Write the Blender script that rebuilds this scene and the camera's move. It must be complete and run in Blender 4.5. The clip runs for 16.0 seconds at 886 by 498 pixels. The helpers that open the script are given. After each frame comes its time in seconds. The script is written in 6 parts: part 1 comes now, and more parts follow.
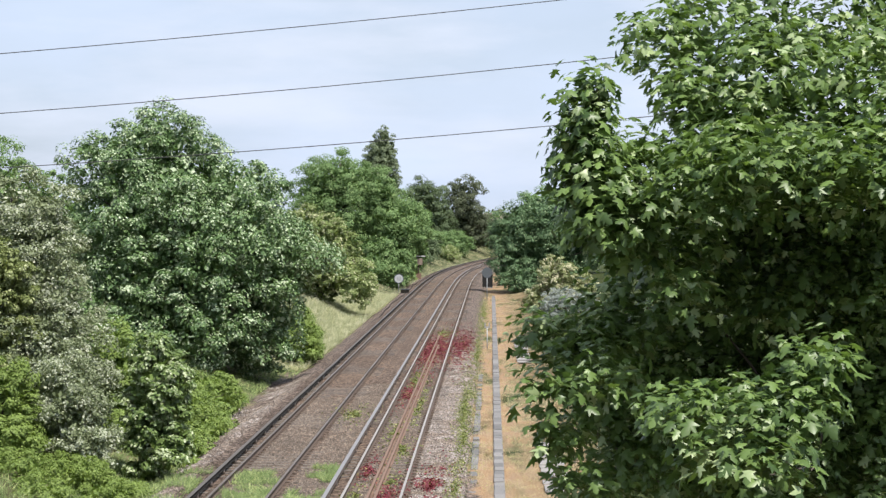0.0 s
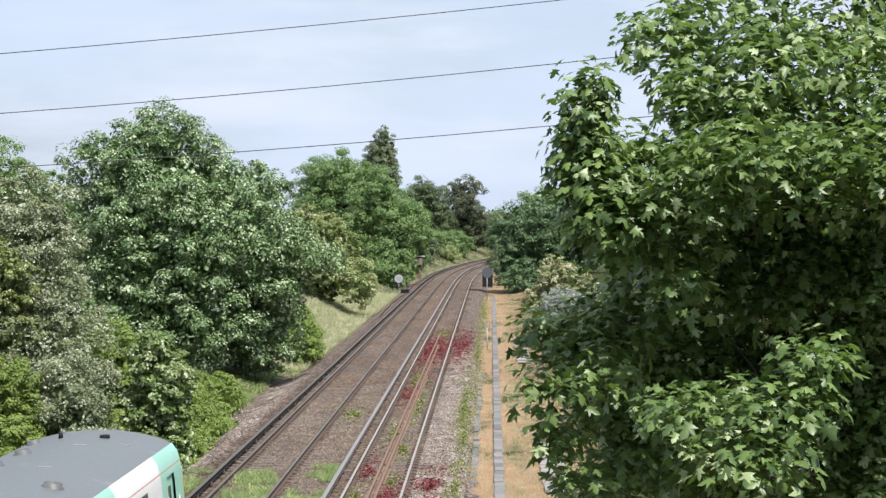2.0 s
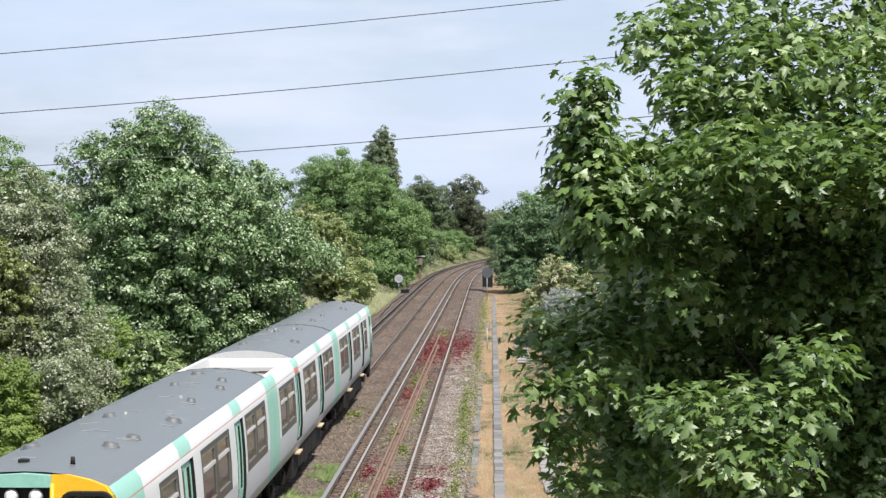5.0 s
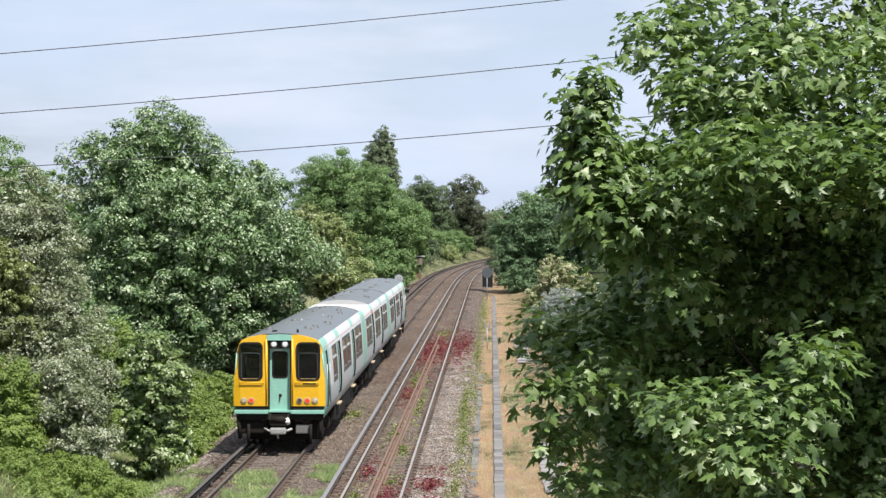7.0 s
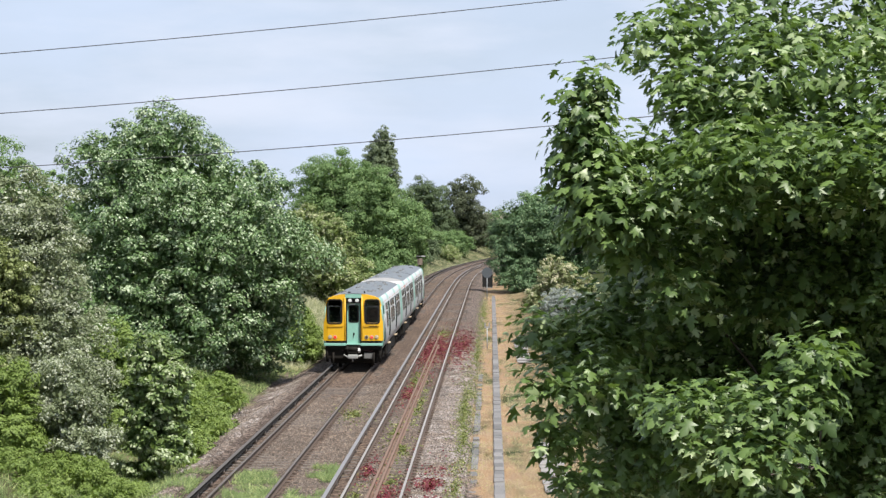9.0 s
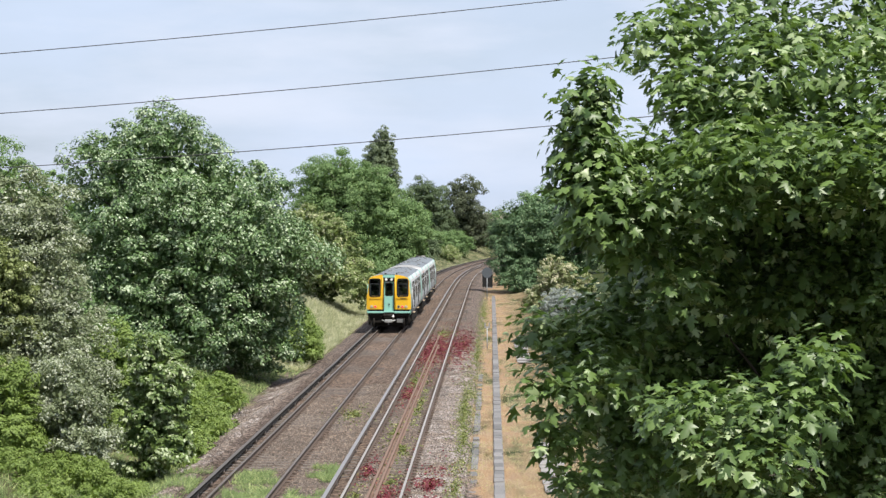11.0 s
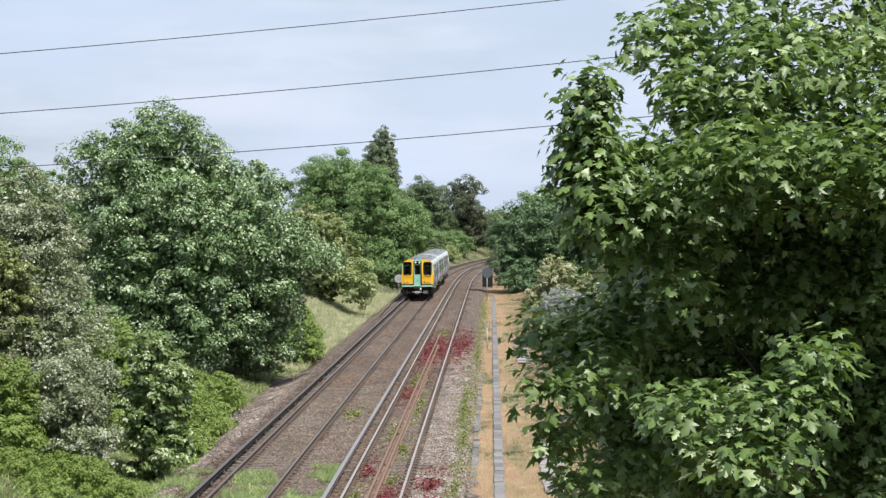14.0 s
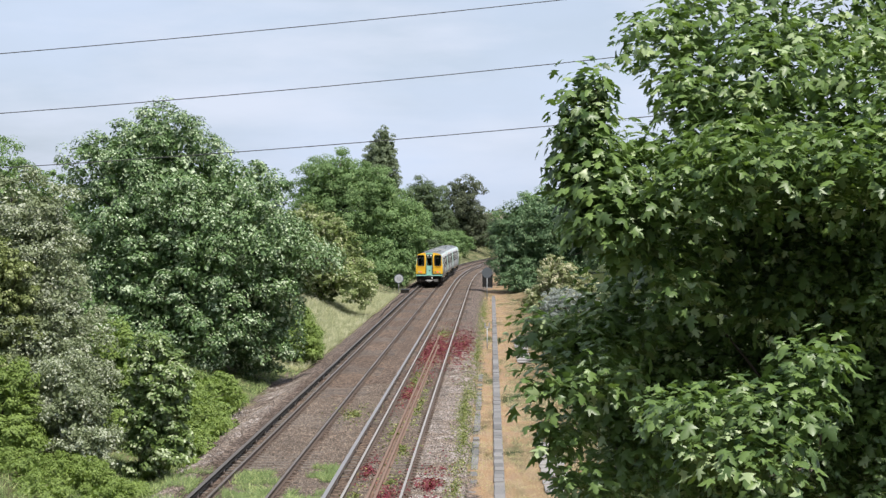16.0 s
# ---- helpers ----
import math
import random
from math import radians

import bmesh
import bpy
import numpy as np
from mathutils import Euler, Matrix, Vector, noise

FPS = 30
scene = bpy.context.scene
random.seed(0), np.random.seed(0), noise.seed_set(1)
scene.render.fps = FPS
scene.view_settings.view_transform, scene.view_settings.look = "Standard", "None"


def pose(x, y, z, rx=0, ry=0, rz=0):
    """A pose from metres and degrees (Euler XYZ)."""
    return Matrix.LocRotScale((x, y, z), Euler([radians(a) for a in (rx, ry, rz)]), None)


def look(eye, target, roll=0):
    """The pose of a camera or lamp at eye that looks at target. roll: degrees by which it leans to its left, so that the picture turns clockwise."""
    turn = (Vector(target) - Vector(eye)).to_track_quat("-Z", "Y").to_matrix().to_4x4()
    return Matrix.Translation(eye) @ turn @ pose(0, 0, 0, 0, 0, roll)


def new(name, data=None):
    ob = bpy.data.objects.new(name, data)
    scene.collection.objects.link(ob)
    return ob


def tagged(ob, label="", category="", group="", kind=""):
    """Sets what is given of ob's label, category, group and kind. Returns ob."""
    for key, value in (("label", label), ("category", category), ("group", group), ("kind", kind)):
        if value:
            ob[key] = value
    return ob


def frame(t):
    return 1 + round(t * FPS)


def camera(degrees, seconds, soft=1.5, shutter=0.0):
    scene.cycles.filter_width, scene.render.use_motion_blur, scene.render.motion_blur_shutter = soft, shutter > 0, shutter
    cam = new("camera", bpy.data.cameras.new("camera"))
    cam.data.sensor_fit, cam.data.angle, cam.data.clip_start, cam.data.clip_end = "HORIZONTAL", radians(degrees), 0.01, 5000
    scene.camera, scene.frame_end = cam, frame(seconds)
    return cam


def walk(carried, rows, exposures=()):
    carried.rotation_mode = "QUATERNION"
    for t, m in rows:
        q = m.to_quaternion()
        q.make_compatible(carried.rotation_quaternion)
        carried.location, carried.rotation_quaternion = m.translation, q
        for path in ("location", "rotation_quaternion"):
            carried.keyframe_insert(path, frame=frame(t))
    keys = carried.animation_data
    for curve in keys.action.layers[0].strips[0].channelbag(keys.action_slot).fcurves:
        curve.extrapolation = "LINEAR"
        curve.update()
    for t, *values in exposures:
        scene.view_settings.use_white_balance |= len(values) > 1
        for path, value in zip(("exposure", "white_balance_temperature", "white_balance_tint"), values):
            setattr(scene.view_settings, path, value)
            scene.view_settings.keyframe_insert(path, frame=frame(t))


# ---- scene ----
cam = camera(23.88, 16.0, soft=1.4)
EYE = pose(0, 0, 7.08, 89.18, 0, 0)
walk(cam, [(0.0, EYE), (16.0, EYE)], exposures=[(0.0, 0.67), (4.0, 0.66), (7.0, 0.62), (12.0, 0.61), (14.0, 0.59), (16.0, 0.55)])

# ---- the line of the railway: left track's centre, by its length s ----
STEP = 0.5
LINE = []
_x, _y, _a = -6.47 - 120 * math.sin(0.02294), -120 * math.cos(0.02294), 0.02294
_s = -120.0
while _s < 640:
    LINE.append((_x, _y, _a))
    _a += STEP * 0.00084 * min(1, max(0, (_s - 197.8) / 98.2))
    _x += STEP * math.sin(_a)
    _y += STEP * math.cos(_a)
    _s += STEP


def on_line(s, o=0.0, z=0.0):
    """The point at length s, o metres to the right of the left track's centre, and the heading there."""
    k = min(max((s + 120) / STEP, 0), len(LINE) - 2)
    i = int(k)
    f = k - i
    a, b = LINE[i], LINE[i + 1]
    x, y, h = (a[j] + (b[j] - a[j]) * f for j in range(3))
    return Vector((x + o * math.cos(h), y - o * math.sin(h), z)), h


_ly = np.array([p[1] for p in LINE])
_lx = np.array([p[0] for p in LINE])
_lh = np.array([p[2] for p in LINE])


def offset_of(x, y):
    """How far right of the left track's centre a place lies."""
    return (x - np.interp(y, _ly, _lx)) * np.cos(np.interp(y, _ly, _lh))


BED = 3.41  # spacing of the two tracks
PROFILE_O = [-400, -60, -25, -16, -10, -7, -5, -4.2, -3.3, -2.9, -2.2, 0, 1.7, BED, 5.5, 5.85, 7.6, 9.0, 11, 16, 60, 400]
PROFILE_Z = [3, 2.6, 2.4, 2.1, 1.5, 0.7, -0.15, -0.45, -0.58, -0.52, -0.2, -0.162, -0.172, -0.162, -0.19, -0.34, -0.36, -0.3, 0.4, 1.0, 2.0, 3.0]


def ground_z(x, y):
    return np.interp(offset_of(x, y), PROFILE_O, PROFILE_Z)


# ---- world, sun ----
SUN_EL, SUN_AZ = radians(60), radians(146)  # azimuth clockwise from the view's heading
world = bpy.data.worlds.new("world")
scene.world = world
world.use_nodes = True
wn, wl = world.node_tree.nodes, world.node_tree.links
wn.clear()
w_out = wn.new("ShaderNodeOutputWorld")
w_bg = wn.new("ShaderNodeBackground")
w_sky = wn.new("ShaderNodeTexSky")
w_sky.sky_type, w_sky.sun_disc = "NISHITA", False
w_sky.sun_elevation, w_sky.sun_rotation = SUN_EL, SUN_AZ
w_sky.air_density, w_sky.dust_density, w_sky.ozone_density = 1.0, 1.5, 1.0
w_co = wn.new("ShaderNodeTexCoord")
w_map = wn.new("ShaderNodeMapping")
w_map.inputs["Scale"].default_value = (1.0, 1.0, 3.0)
w_noise = wn.new("ShaderNodeTexNoise")
w_noise.inputs["Scale"].default_value = 5.0
w_noise.inputs["Detail"].default_value = 6.0
w_noise.inputs["Roughness"].default_value = 0.5
w_ramp = wn.new("ShaderNodeMapRange")
w_ramp.inputs["From Min"].default_value, w_ramp.inputs["From Max"].default_value = 0.35, 0.7
w_ramp.inputs["To Min"].default_value, w_ramp.inputs["To Max"].default_value = 0.62, 0.95
w_mix = wn.new("ShaderNodeMix")
w_mix.data_type = "RGBA"
w_mix.inputs["B"].default_value = (7.15, 8.3, 10.5, 1)  # bright haze
w_drift = wn.new("ShaderNodeMapping")
w_drift.inputs["Scale"].default_value = (1.0, 1.0, 4.5)
w_drift.inputs["Rotation"].default_value = (0, 0.12, 0)
w_cloud = wn.new("ShaderNodeTexNoise")
w_cloud.inputs["Scale"].default_value = 7.0
w_cloud.inputs["Detail"].default_value = 7.0
w_cloud.inputs["Roughness"].default_value = 0.55
w_thick = wn.new("ShaderNodeMapRange")
w_thick.inputs["From Min"].default_value, w_thick.inputs["From Max"].default_value = 0.42, 0.66
w_thick.inputs["To Min"].default_value, w_thick.inputs["To Max"].default_value = 0.0, 0.75
w_veil = wn.new("ShaderNodeMix")
w_veil.data_type = "RGBA"
w_veil.inputs["B"].default_value = (8.1, 8.75, 10.3, 1)  # thin white cloud
wl.new(w_co.outputs["Generated"], w_drift.inputs["Vector"])
wl.new(w_drift.outputs["Vector"], w_cloud.inputs["Vector"])
wl.new(w_cloud.outputs["Fac"], w_thick.inputs["Value"])
wl.new(w_thick.outputs["Result"], w_veil.inputs["Factor"])
wl.new(w_co.outputs["Generated"], w_map.inputs["Vector"])
wl.new(w_map.outputs["Vector"], w_noise.inputs["Vector"])
wl.new(w_noise.outputs["Fac"], w_ramp.inputs["Value"])
wl.new(w_ramp.outputs["Result"], w_mix.inputs["Factor"])
wl.new(w_sky.outputs["Color"], w_mix.inputs["A"])
wl.new(w_mix.outputs["Result"], w_veil.inputs["A"])
wl.new(w_veil.outputs["Result"], w_bg.inputs["Color"])
w_bg.inputs["Strength"].default_value = 0.065
wl.new(w_bg.outputs["Background"], w_out.inputs["Surface"])

sun_data = bpy.data.lights.new("sun", "SUN")
sun_data.energy, sun_data.angle, sun_data.color = 5.0, radians(0.6), (1.0, 0.95, 0.87)
sun = new("sun", sun_data)
sun_dir = Vector((math.sin(SUN_AZ) * math.cos(SUN_EL), math.cos(SUN_AZ) * math.cos(SUN_EL), math.sin(SUN_EL)))
sun.matrix_world = look((0, 0, 60), Vector((0, 0, 60)) - sun_dir)


# ---- materials ----
def nodes_of(name):
    m = bpy.data.materials.new(name)
    m.use_nodes = True
    nt = m.node_tree
    return m, nt, nt.nodes["Principled BSDF"]


def noise_node(nt, scale, detail=4.0, co="Object"):
    tc = nt.nodes.new("ShaderNodeTexCoord")
    n = nt.nodes.new("ShaderNodeTexNoise")
    n.inputs["Scale"].default_value, n.inputs["Detail"].default_value = scale, detail
    nt.links.new(tc.outputs[co], n.inputs["Vector"])
    return n


def ramp_node(nt, src, stops):
    r = nt.nodes.new("ShaderNodeValToRGB")
    el = r.color_ramp.elements
    while len(el) < len(stops):
        el.new(0.5)
    for e, (p, c) in zip(el, stops):
        e.position, e.color = p, (*c, 1)
    nt.links.new(src, r.inputs["Fac"])
    return r


def mix_node(nt, fac, a, b, blend="MIX"):
    m = nt.nodes.new("ShaderNodeMix")
    m.data_type, m.blend_type = "RGBA", blend
    for sock, v in (("Factor", fac), ("A", a), ("B", b)):
        if isinstance(v, (int, float)):
            m.inputs[sock].default_value = v
        elif isinstance(v, tuple):
            m.inputs[sock].default_value = (*v, 1)
        else:
            nt.links.new(v, m.inputs[sock])
    return m.outputs["Result"]


def bump_node(nt, src, bsdf, strength, dist):
    b = nt.nodes.new("ShaderNodeBump")
    b.inputs["Strength"].default_value, b.inputs["Distance"].default_value = strength, dist
    nt.links.new(src, b.inputs["Height"])
    nt.links.new(b.outputs["Normal"], bsdf.inputs["Normal"])


def surface(name, dark, light, rough=0.6, metal=0.0, grain=30.0, patch=2.0, bump=0.3, dist=0.005, dirt=None, dirt_at=0.6):
    """A surface with fine grain, broad patches and, where given, dirt."""
    dark, light = (tuple(0.80 * v for v in q) for q in (dark, light))
    m, nt, b = nodes_of(name)
    fine, broad = noise_node(nt, grain, 5), noise_node(nt, patch, 4)
    c = ramp_node(nt, fine.outputs["Fac"], [(0.3, dark), (0.7, light)]).outputs["Color"]
    mid = tuple((a + d) / 2 for a, d in zip(dark, light))
    c = mix_node(nt, ramp_node(nt, broad.outputs["Fac"], [(0.35, (0, 0, 0)), (0.65, (0.6, 0.6, 0.6))]).outputs["Color"], c, mid)
    if dirt:
        spots = noise_node(nt, patch * 3.1, 6)
        c = mix_node(nt, ramp_node(nt, spots.outputs["Fac"], [(dirt_at, (0, 0, 0)), (dirt_at + 0.12, (0.8, 0.8, 0.8))]).outputs["Color"], c, dirt)
    nt.links.new(c, b.inputs["Base Color"])
    b.inputs["Roughness"].default_value, b.inputs["Metallic"].default_value = rough, metal
    if bump:
        bump_node(nt, fine.outputs["Fac"], b, bump, dist)
    return m


def leaf_material(name, dark, light, pale=None, pale_share=0.0, rough=0.45, through_share=0.3, gloss=0.5):
    """Leaves that vary one by one, in broad drifts, and let some light through."""
    dark, light = (tuple(0.70 * v for v in q) for q in (dark, light))
    m, nt, b = nodes_of(name)
    geo = nt.nodes.new("ShaderNodeNewGeometry")
    c = ramp_node(nt, geo.outputs["Random Per Island"], [(0.0, dark), (1.0, light)]).outputs["Color"]
    broad = noise_node(nt, 0.7, 3)
    c = mix_node(nt, ramp_node(nt, broad.outputs["Fac"], [(0.4, (0, 0, 0)), (0.7, (0.5, 0.5, 0.5))]).outputs["Color"], c, light)
    if pale:
        hit = nt.nodes.new("ShaderNodeMath")
        hit.operation = "MULTIPLY_ADD"
        hit.inputs[1].default_value, hit.inputs[2].default_value = 7.31, 0.0
        nt.links.new(geo.outputs["Random Per Island"], hit.inputs[0])
        fr = nt.nodes.new("ShaderNodeMath")
        fr.operation = "FRACT"
        nt.links.new(hit.outputs[0], fr.inputs[0])
        lt = nt.nodes.new("ShaderNodeMath")
        lt.operation = "LESS_THAN"
        drift = noise_node(nt, 1.7, 3)
        amount = nt.nodes.new("ShaderNodeMapRange")
        amount.inputs["From Min"].default_value, amount.inputs["From Max"].default_value = 0.46, 0.64
        amount.inputs["To Min"].default_value, amount.inputs["To Max"].default_value = pale_share * 0.1, min(0.9, pale_share * 3.2)
        nt.links.new(drift.outputs["Fac"], amount.inputs["Value"])
        nt.links.new(amount.outputs["Result"], lt.inputs[1])
        nt.links.new(fr.outputs[0], lt.inputs[0])
        c = mix_node(nt, lt.outputs[0], c, pale)
    nt.links.new(c, b.inputs["Base Color"])
    b.inputs["Roughness"].default_value = rough
    b.inputs["Specular IOR Level"].default_value = gloss
    tr = nt.nodes.new("ShaderNodeBsdfTranslucent")
    nt.links.new(mix_node(nt, 1.0, c, (1.0, 1.05, 0.6), "MULTIPLY"), tr.inputs["Color"])
    mx = nt.nodes.new("ShaderNodeMixShader")
    mx.inputs["Fac"].default_value = through_share
    nt.links.new(b.outputs["BSDF"], mx.inputs[1])
    nt.links.new(tr.outputs["BSDF"], mx.inputs[2])
    nt.links.new(mx.outputs["Shader"], nt.nodes["Material Output"].inputs["Surface"])
    return m


def ground_material():
    """Ballast, cess, banks and dry grass by the distance from the track (kept in the sheet's UV map)."""
    m, nt, b = nodes_of("ground_cover")
    uv = nt.nodes.new("ShaderNodeUVMap")
    uv.uv_map = "across"
    sep = nt.nodes.new("ShaderNodeSeparateXYZ")
    nt.links.new(uv.outputs["UV"], sep.inputs[0])
    wob = noise_node(nt, 0.55, 5)
    add = nt.nodes.new("ShaderNodeMath")
    add.operation = "MULTIPLY_ADD"
    add.inputs[1].default_value = 1.8
    nt.links.new(wob.outputs["Fac"], add.inputs[0])
    nt.links.new(sep.outputs["X"], add.inputs[2])  # o + 1.8 * noise, about o + 0.9

    def edge(at, soft=0.25):
        r = nt.nodes.new("ShaderNodeMapRange")
        r.inputs["From Min"].default_value, r.inputs["From Max"].default_value = at + 0.9 - soft, at + 0.9 + soft
        nt.links.new(add.outputs[0], r.inputs["Value"])
        return r.outputs["Result"]

    stone = nt.nodes.new("ShaderNodeTexVoronoi")
    stone.inputs["Scale"].default_value = 13.0
    tc = nt.nodes.new("ShaderNodeTexCoord")
    nt.links.new(tc.outputs["Object"], stone.inputs["Vector"])
    stone_bw = nt.nodes.new("ShaderNodeRGBToBW")
    nt.links.new(stone.outputs["Color"], stone_bw.inputs[0])
    grey = ramp_node(nt, stone_bw.outputs[0], [(0.2, (0.06, 0.05, 0.045)), (0.5, (0.20, 0.175, 0.163)), (0.8, (0.58, 0.515, 0.485))]).outputs["Color"]
    brown = ramp_node(nt, stone_bw.outputs[0], [(0.2, (0.06, 0.047, 0.039)), (0.5, (0.18, 0.143, 0.12)), (0.8, (0.40, 0.33, 0.28))]).outputs["Color"]
    along = nt.nodes.new("ShaderNodeMapping")
    along.inputs["Scale"].default_value = (1.0, 0.16, 1.0)
    nt.links.new(uv.outputs["UV"], along.inputs["Vector"])
    streak = noise_node(nt, 0.9, 5)
    nt.links.new(along.outputs["Vector"], streak.inputs["Vector"])
    worn = ramp_node(nt, streak.outputs["Fac"], [(0.4, (0, 0, 0)), (0.62, (1, 1, 1))]).outputs["Color"]
    bed = mix_node(nt, mix_node(nt, 0.25, (1, 1, 1), worn, "MULTIPLY"), grey, brown)
    trail = noise_node(nt, 0.5, 4)
    nt.links.new(along.outputs["Vector"], trail.inputs["Vector"])
    tan = ramp_node(nt, stone_bw.outputs[0], [(0.2, (0.13, 0.10, 0.08)), (0.8, (0.62, 0.50, 0.41))]).outputs["Color"]
    bed = mix_node(nt, ramp_node(nt, trail.outputs["Fac"], [(0.45, (0, 0, 0)), (0.68, (0.6, 0.6, 0.6))]).outputs["Color"], bed, tan)
    blades = noise_node(nt, 14.0, 6)
    drift = noise_node(nt, 0.35, 4)
    green = ramp_node(nt, blades.outputs["Fac"], [(0.3, (0.035, 0.06, 0.015)), (0.7, (0.11, 0.16, 0.045))]).outputs["Color"]
    straw = ramp_node(nt, blades.outputs["Fac"], [(0.3, (0.46, 0.325, 0.19)), (0.7, (0.76, 0.57, 0.365))]).outputs["Color"]
    pale = ramp_node(nt, blades.outputs["Fac"], [(0.3, (0.22, 0.24, 0.12)), (0.7, (0.42, 0.42, 0.26))]).outputs["Color"]
    bank = mix_node(nt, ramp_node(nt, drift.outputs["Fac"], [(0.45, (0, 0, 0)), (0.6, (1, 1, 1))]).outputs["Color"], green, pale)
    tint = noise_node(nt, 2.2, 5)
    nt.links.new(along.outputs["Vector"], tint.inputs["Vector"])
    straw = mix_node(nt, ramp_node(nt, tint.outputs["Fac"], [(0.4, (0, 0, 0)), (0.62, (0.7, 0.7, 0.7))]).outputs["Color"], straw, (0.55, 0.44, 0.33))
    strip = mix_node(nt, ramp_node(nt, streak.outputs["Fac"], [(0.5, (0, 0, 0)), (0.66, (1, 1, 1))]).outputs["Color"], straw, bank)
    shoulder = mix_node(nt, mix_node(nt, 0.35, (0, 0, 0), worn), grey, brown)
    c = mix_node(nt, edge(-3.5), bank, shoulder)
    # darker brown band between the left shoulder and the track bed
    dark_band = mix_node(nt, 1.0, brown, (0.75, 0.75, 0.78), "MULTIPLY")
    c = mix_node(nt, edge(-1.65, 0.3), c, dark_band)
    c = mix_node(nt, edge(-1.15), c, bed)
    c = mix_node(nt, edge(4.55), c, grey)
    c = mix_node(nt, edge(5.95, 0.15), c, strip)
    c = mix_node(nt, edge(7.7, 0.7), c, mix_node(nt, 0.5, strip, bank))
    c = mix_node(nt, edge(9.6, 0.4), c, green)
    c = mix_node(nt, 1.0, c, (0.505, 0.446, 0.404), "MULTIPLY")
    nt.links.new(c, b.inputs["Base Color"])
    b.inputs["Roughness"].default_value = 0.95
    b.inputs["Specular IOR Level"].default_value = 0.2
    hgt = nt.nodes.new("ShaderNodeMath")
    hgt.operation = "ADD"
    nt.links.new(stone.outputs["Distance"], hgt.inputs[0])
    nt.links.new(blades.outputs["Fac"], hgt.inputs[1])
    bump_node(nt, hgt.outputs[0], b, 1.0, 0.08)
    return m


GROUND = ground_material()
RUST = surface("rusty_steel", (0.05, 0.035, 0.026), (0.12, 0.08, 0.058), 0.8, 0.1, 40, 3)
OLD_RUST = surface("orange_rust", (0.13, 0.078, 0.056), (0.23, 0.14, 0.10), 0.85, 0.0, 40, 3)
BRIGHT = surface("polished_rail_head", (0.28, 0.255, 0.235), (0.39, 0.36, 0.335), 0.5, 0.2, 60, 3, 0.05)
DULL = surface("dull_rail_head", (0.15, 0.12, 0.098), (0.26, 0.215, 0.185), 0.45, 0.6, 60, 3, 0.05)
LIVE = surface("conductor_head", (0.17, 0.167, 0.172), (0.27, 0.265, 0.272), 0.6, 0.1, 50, 2, 0.05)
LIVE_DARK = surface("conductor_head_dark", (0.06, 0.053, 0.048), (0.12, 0.105, 0.095), 0.6, 0.0, 50, 2, 0.05)
SLEEPER = surface("weathered_sleeper", (0.095, 0.078, 0.066), (0.20, 0.168, 0.145), 0.9, 0, 25, 1.3, 0.5, 0.01)
PORCELAIN = surface("insulator_pot", (0.10, 0.08, 0.07), (0.17, 0.14, 0.12), 0.4)
CONCRETE = surface("weathered_concrete", (0.135, 0.13, 0.128), (0.225, 0.218, 0.216), 0.9, 0, 22, 1.2, 0.4, 0.006, (0.14, 0.13, 0.115), 0.55)


def vary_by_piece(m, low=0.5, high=1.25):
    """Makes each piece with this material a little lighter or darker than the next."""
    nt = m.node_tree
    b = nt.nodes["Principled BSDF"]
    src = b.inputs["Base Color"].links[0].from_socket
    info = nt.nodes.new("ShaderNodeObjectInfo")
    r = nt.nodes.new("ShaderNodeMapRange")
    r.inputs["To Min"].default_value, r.inputs["To Max"].default_value = low, high
    nt.links.new(info.outputs["Random"], r.inputs["Value"])
    grey = nt.nodes.new("ShaderNodeCombineColor")
    for k in range(3):
        nt.links.new(r.outputs["Result"], grey.inputs[k])
    nt.links.new(mix_node(nt, 1.0, src, grey.outputs["Color"], "MULTIPLY"), b.inputs["Base Color"])


vary_by_piece(CONCRETE, 0.7, 1.25)
vary_by_piece(SLEEPER, 0.55, 1.2)
PALE_SLAB = surface("pale_slab", (0.20, 0.19, 0.18), (0.31, 0.295, 0.285), 0.9, 0, 20, 1.0, 0.4, 0.006, (0.3, 0.28, 0.25), 0.6)
BARK = surface("bark", (0.05, 0.04, 0.032), (0.13, 0.105, 0.085), 0.95, 0, 14, 2, 0.8, 0.02)
WIRE = surface("wire", (0.03, 0.03, 0.033), (0.06, 0.06, 0.065), 0.6)
BRIGHT_FRAME = surface("bright_window_frame", (0.55, 0.55, 0.55), (0.7, 0.7, 0.7), 0.4, 0.3, 30, 2, 0.05)
STEEL = surface("galvanised_steel", (0.30, 0.31, 0.32), (0.42, 0.43, 0.44), 0.5, 0.5, 30, 2, 0.1)
SIGN_WHITE = surface("sign_white", (0.66, 0.66, 0.66), (0.78, 0.78, 0.78), 0.5)
# sign white darkened: the shade over the sign is put into its colour
SIGN_FACE = surface("dimmed_sign_white", (0.36, 0.38, 0.39), (0.46, 0.48, 0.49), 0.5)
SIGN_BACK = surface("sign_back", (0.06, 0.07, 0.08), (0.10, 0.115, 0.13), 0.6)
BLACK = surface("black_paint", (0.012, 0.012, 0.013), (0.03, 0.03, 0.03), 0.55)
BRICK_FAR = surface("brown_brick", (0.22, 0.17, 0.14), (0.32, 0.25, 0.2), 0.9)
ROOF_FAR = surface("red_roof", (0.24, 0.19, 0.165), (0.31, 0.25, 0.22), 0.9)

